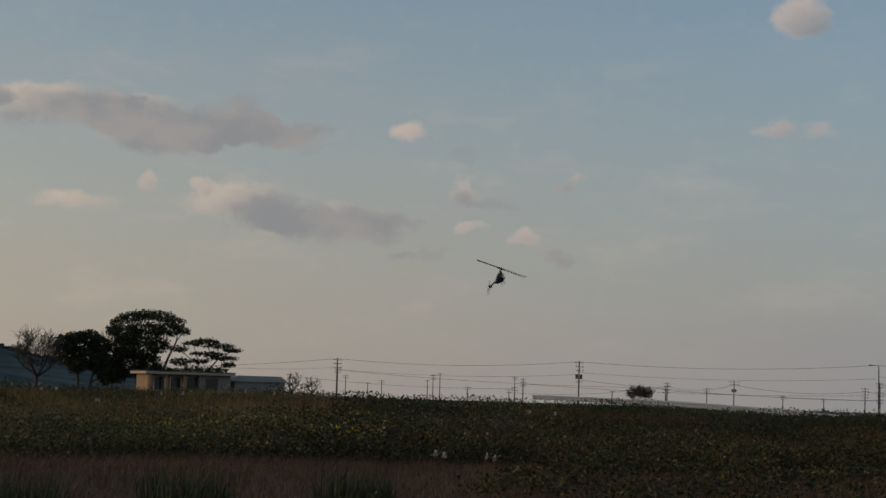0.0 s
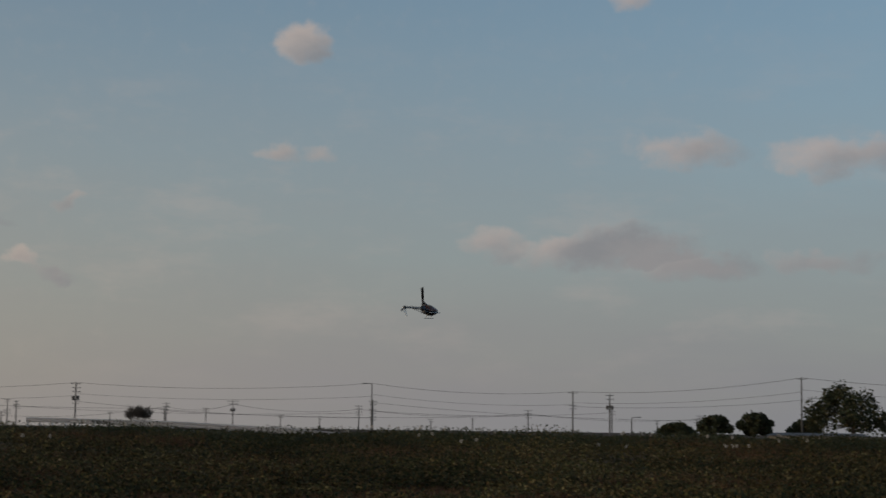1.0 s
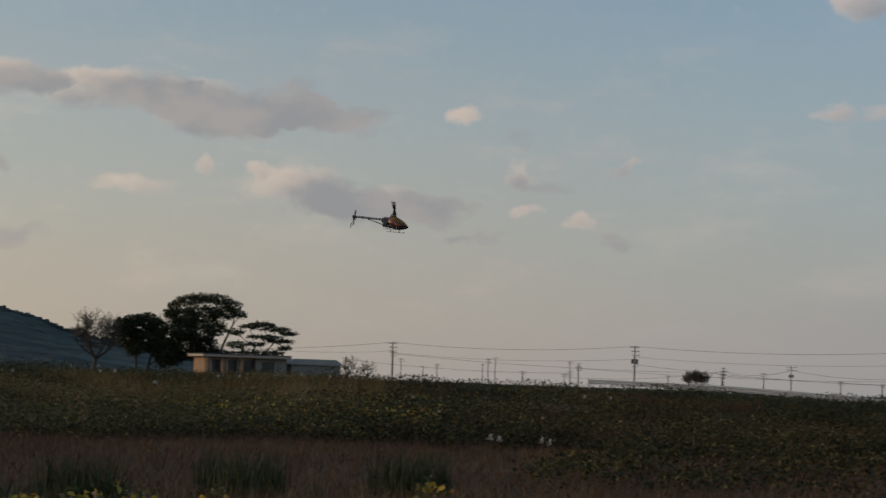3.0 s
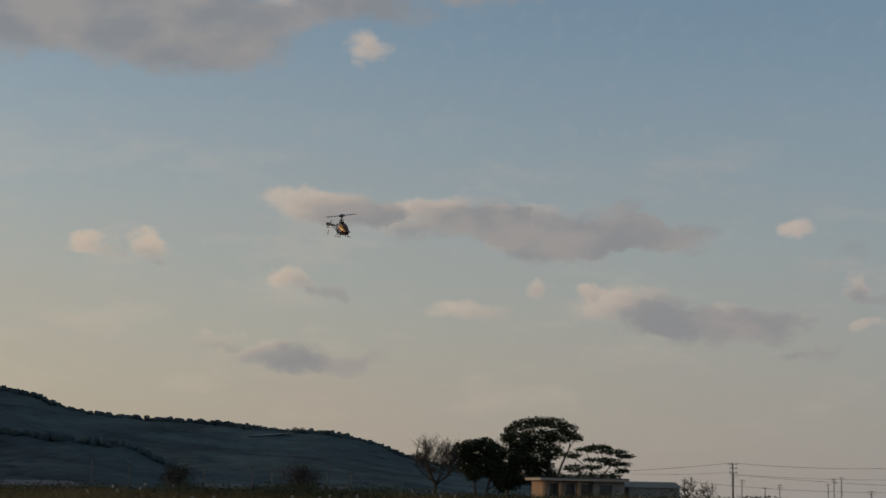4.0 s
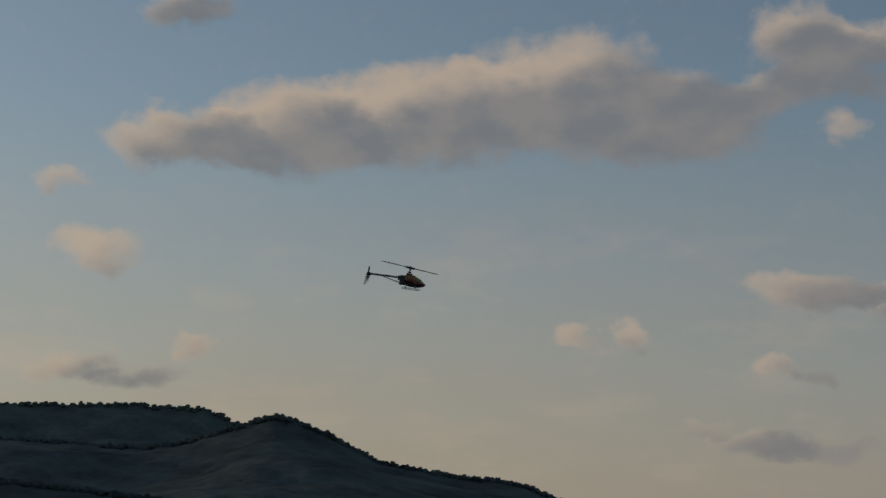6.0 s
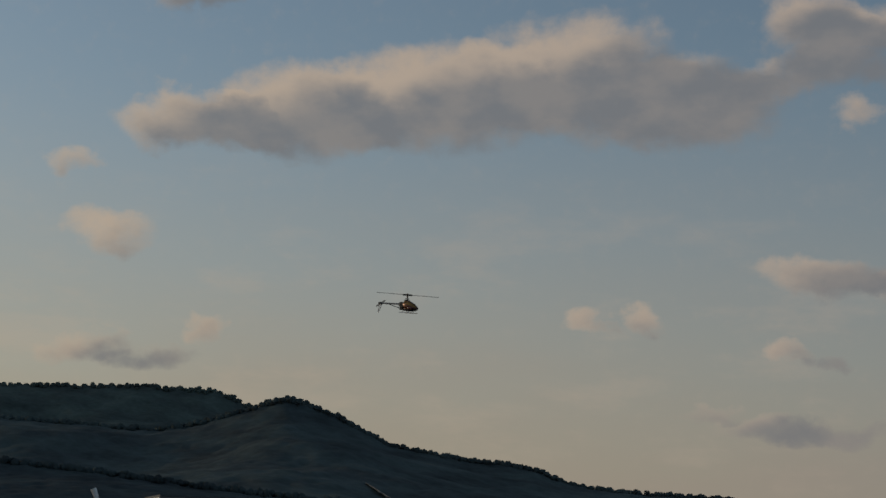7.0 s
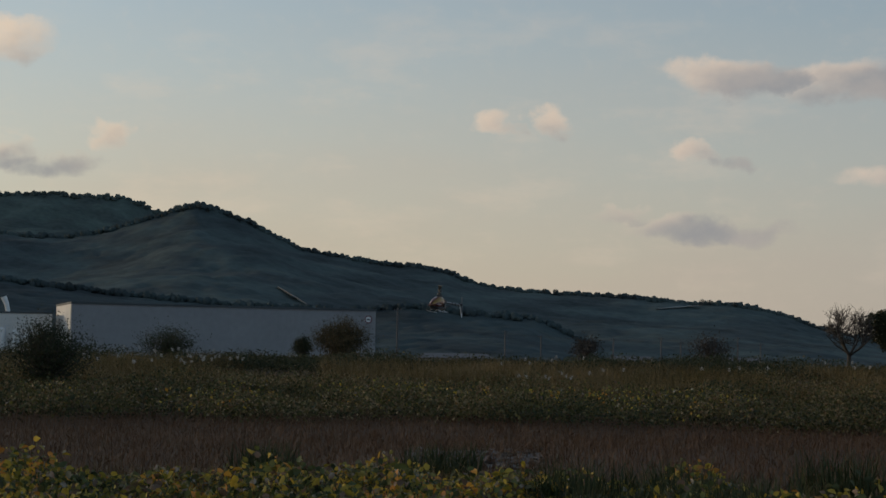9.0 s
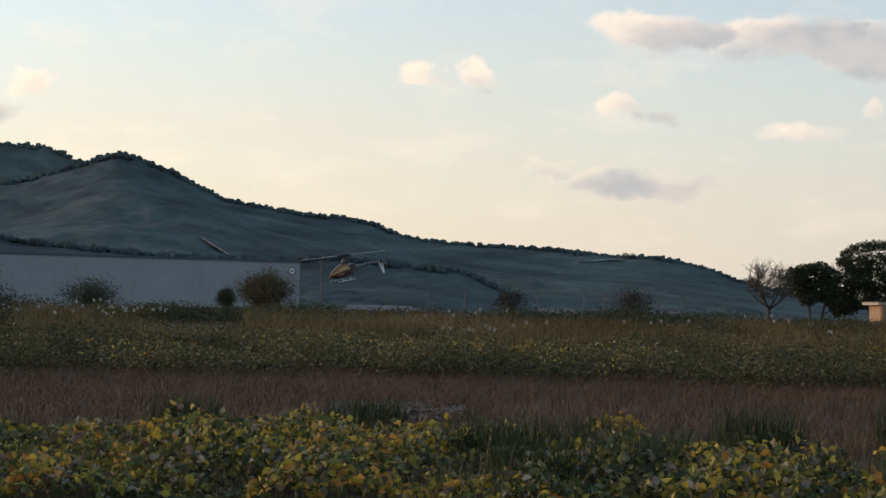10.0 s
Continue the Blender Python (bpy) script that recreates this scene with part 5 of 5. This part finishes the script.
    for x in (-0.075, 0.075):
        bm = bmesh.new()
        tube(bm, [(x, -0.11, -0.11), (x, 0.11, -0.11), (x, 0.135, -0.102)], [0.005] * 3, 6)
        part("skid", bm, M_SKID, h)
    bm = bmesh.new()
    tube(bm, [(0, -0.03, 0.05), (0, -0.03, 0.16)], [0.007, 0.007], 8)
    part("mast", bm, M_BLACK, h)
    bm = bmesh.new()
    tube(bm, [(0, -0.03, 0.102), (0, -0.03, 0.114)], [0.03, 0.026], 12)
    part("swashplate", bm, M_BLACK, h)
    for x, y in ((-0.024, -0.03), (0.024, -0.03), (0.0, -0.056)):
        bm = bmesh.new()
        tube(bm, [(x, y, 0.05), (x, y, 0.105)], [0.003, 0.003], 5)
        part("control_link", bm, M_BLACK, h)
    # main rotor
    rotor = empty("main_rotor")
    rotor.parent = h
    bm = bmesh.new()
    box(bm, (-0.075, -0.014, -0.012), (0.075, 0.014, 0.013), 0.004)
    tube(bm, [(0, 0, -0.035), (0, 0, 0.024)], [0.015, 0.011], 10)
    part("rotor_head", bm, M_BLACK, rotor)
    for s in (-1, 1):
        bm = bmesh.new()
        q = [(s * 0.06, -0.014), (s * 0.10, -0.022), (s * 0.47, -0.022), (s * 0.485, -0.012), (s * 0.485, 0.018), (s * 0.10, 0.02), (s * 0.06, 0.012)]
        f = bm.faces.new([bm.verts.new((x, y, 0.0)) for x, y in q])
        got = bmesh.ops.extrude_face_region(bm, geom=[f])
        bmesh.ops.translate(bm, verts=[v for v in got["geom"] if isinstance(v, bmesh.types.BMVert)], vec=(0, 0, 0.005))
        bmesh.ops.recalc_face_normals(bm, faces=bm.faces[:])
        part("rotor_blade", bm, M_BLADE, rotor)
    tail = empty("tail_rotor")
    tail.parent = h
    bm = bmesh.new()
    tube(bm, [(-0.012, 0, 0), (0.012, 0, 0)], [0.01, 0.01], 8)
    part("tail_hub", bm, M_BLACK, tail)
    for s in (-1, 1):
        bm = bmesh.new()
        box(bm, (-0.002, -0.011, min(s * 0.012, s * 0.1)), (0.002, 0.011, max(s * 0.012, s * 0.1)), 0.001)
        part("tail_blade", bm, M_BLADE, tail)
    return h, rotor, tail


helicopter, main_rotor, tail_rotor = build_helicopter()

# seconds, bearing, elevation, distance, nose's heading against the line of sight, pitch, bank
FLIGHT = [
    (0.0, -1.97, 4.12, 26.5, -17, 22, 14),
    (0.2, -5.70, 4.46, 26.5, -17, 26, 6),
    (0.4, -9.57, 4.66, 27.0, -16, 25, 2),
    (0.6, -13.0, 4.83, 25.8, -17, 22, -8),
    (0.8, -15.68, 4.35, 25.0, -26, 12, -20),
    (1.0, -17.36, 3.98, 24.0, -38, 2, -32),
    (1.2, -17.65, 4.31, 22.0, -60, 5, -40),
    (1.5, -16.80, 4.49, 20.0, -76, 8, -42),
    (2.0, -11.98, 3.25, 20.5, -100, 6, -27),
    (2.6, -3.0, 4.2, 20.5, -104, 0, -14),
    (3.3, 8.50, 6.14, 21.0, -112, -8, -4),
    (3.5, 11.34, 6.83, 20.7, -120, -7, 0),
    (4.0, 17.98, 9.17, 21.0, -159, -12, 5),
    (4.5, 23.64, 10.72, 20.0, -160, -24, -6),
    (5.0, 28.07, 11.08, 19.7, -162, -21, -1),
    (5.5, 31.16, 10.47, 22.0, -103, -8, 3),
    (6.0, 33.01, 10.13, 20.8, -92, -6, 3),
    (6.6, 33.98, 9.25, 23.0, -115, -8, 3),
    (7.3, 32.78, 7.93, 25.0, -134, -4, 4),
    (7.5, 32.17, 7.06, 25.0, -136, -4, 4),
    (8.0, 30.92, 4.85, 22.0, -134, -9, 0),
    (8.5, 29.54, 3.37, 20.0, -117, 5, 0),
    (8.75, 29.15, 2.35, 19.4, -170, 3, 0),
    (9.0, 28.94, 1.72, 19.0, -208, 3, 0),
    (9.5, 28.94, 1.51, 18.5, -226, -13, -5),
    (10.0, 29.64, 1.13, 18.0, -230, -11, -2),
]
# seconds, the main rotor's angle (fore and aft at 0)
ROTOR = [(0.0, 75), (0.2, 100), (0.4, 110), (0.5, 170), (0.6, 150), (0.8, 215), (1.0, 222), (1.2, 300), (1.5, 310), (2.0, 326), (2.6, 360), (3.3, 410), (3.5, 460), (4.0, 496),
         (4.5, 538), (5.0, 430), (5.5, 378), (6.0, 403), (6.6, 400), (7.3, 404), (7.5, 404), (8.0, 476), (8.5, 390), (8.75, 420), (9.0, 388), (9.5, 410), (10.0, 326)]


def motions():
    body, spin, tspin = [], [], []
    for t, az, el, d, head, pit, bank in FLIGHT:
        flat = d * math.cos(radians(el))
        p = spot(az, flat, EYE[2] + d * math.sin(radians(el)))
        body.append((t, Matrix.Translation(p) @ pose(0, 0, 0, 0, 0, az + head) @ pose(0, 0, 0, pit, 0, 0) @ pose(0, 0, 0, 0, bank, 0)))
    # the rotor turns on and on, and passes the given angle (a two-bladed rotor repeats every half turn) at each row
    turned = ROTOR[0][1]
    angles = {0: turned}
    for a, b in zip(ROTOR, ROTOR[1:]):
        f0, f1 = round(a[0] * FPS), round(b[0] * FPS)
        want = (b[1] - turned) % 180.0
        half_turns = round(((f1 - f0) * 58.0 - want) / 180.0)
        step = (want + 180.0 * half_turns) / (f1 - f0)
        for f in range(f0 + 1, f1 + 1):
            turned += step
            angles[f] = turned
    for f in sorted(angles):
        spin.append((f / FPS, pose(0, -0.03, 0.165, 0, 0, angles[f] - 90)))
        tspin.append((f / FPS, pose(-0.026, -0.57, 0.02, 70.0 * f, 0, 0)))
    walk(helicopter, body)
    walk(main_rotor, spin)
    walk(tail_rotor, tspin)


motions()
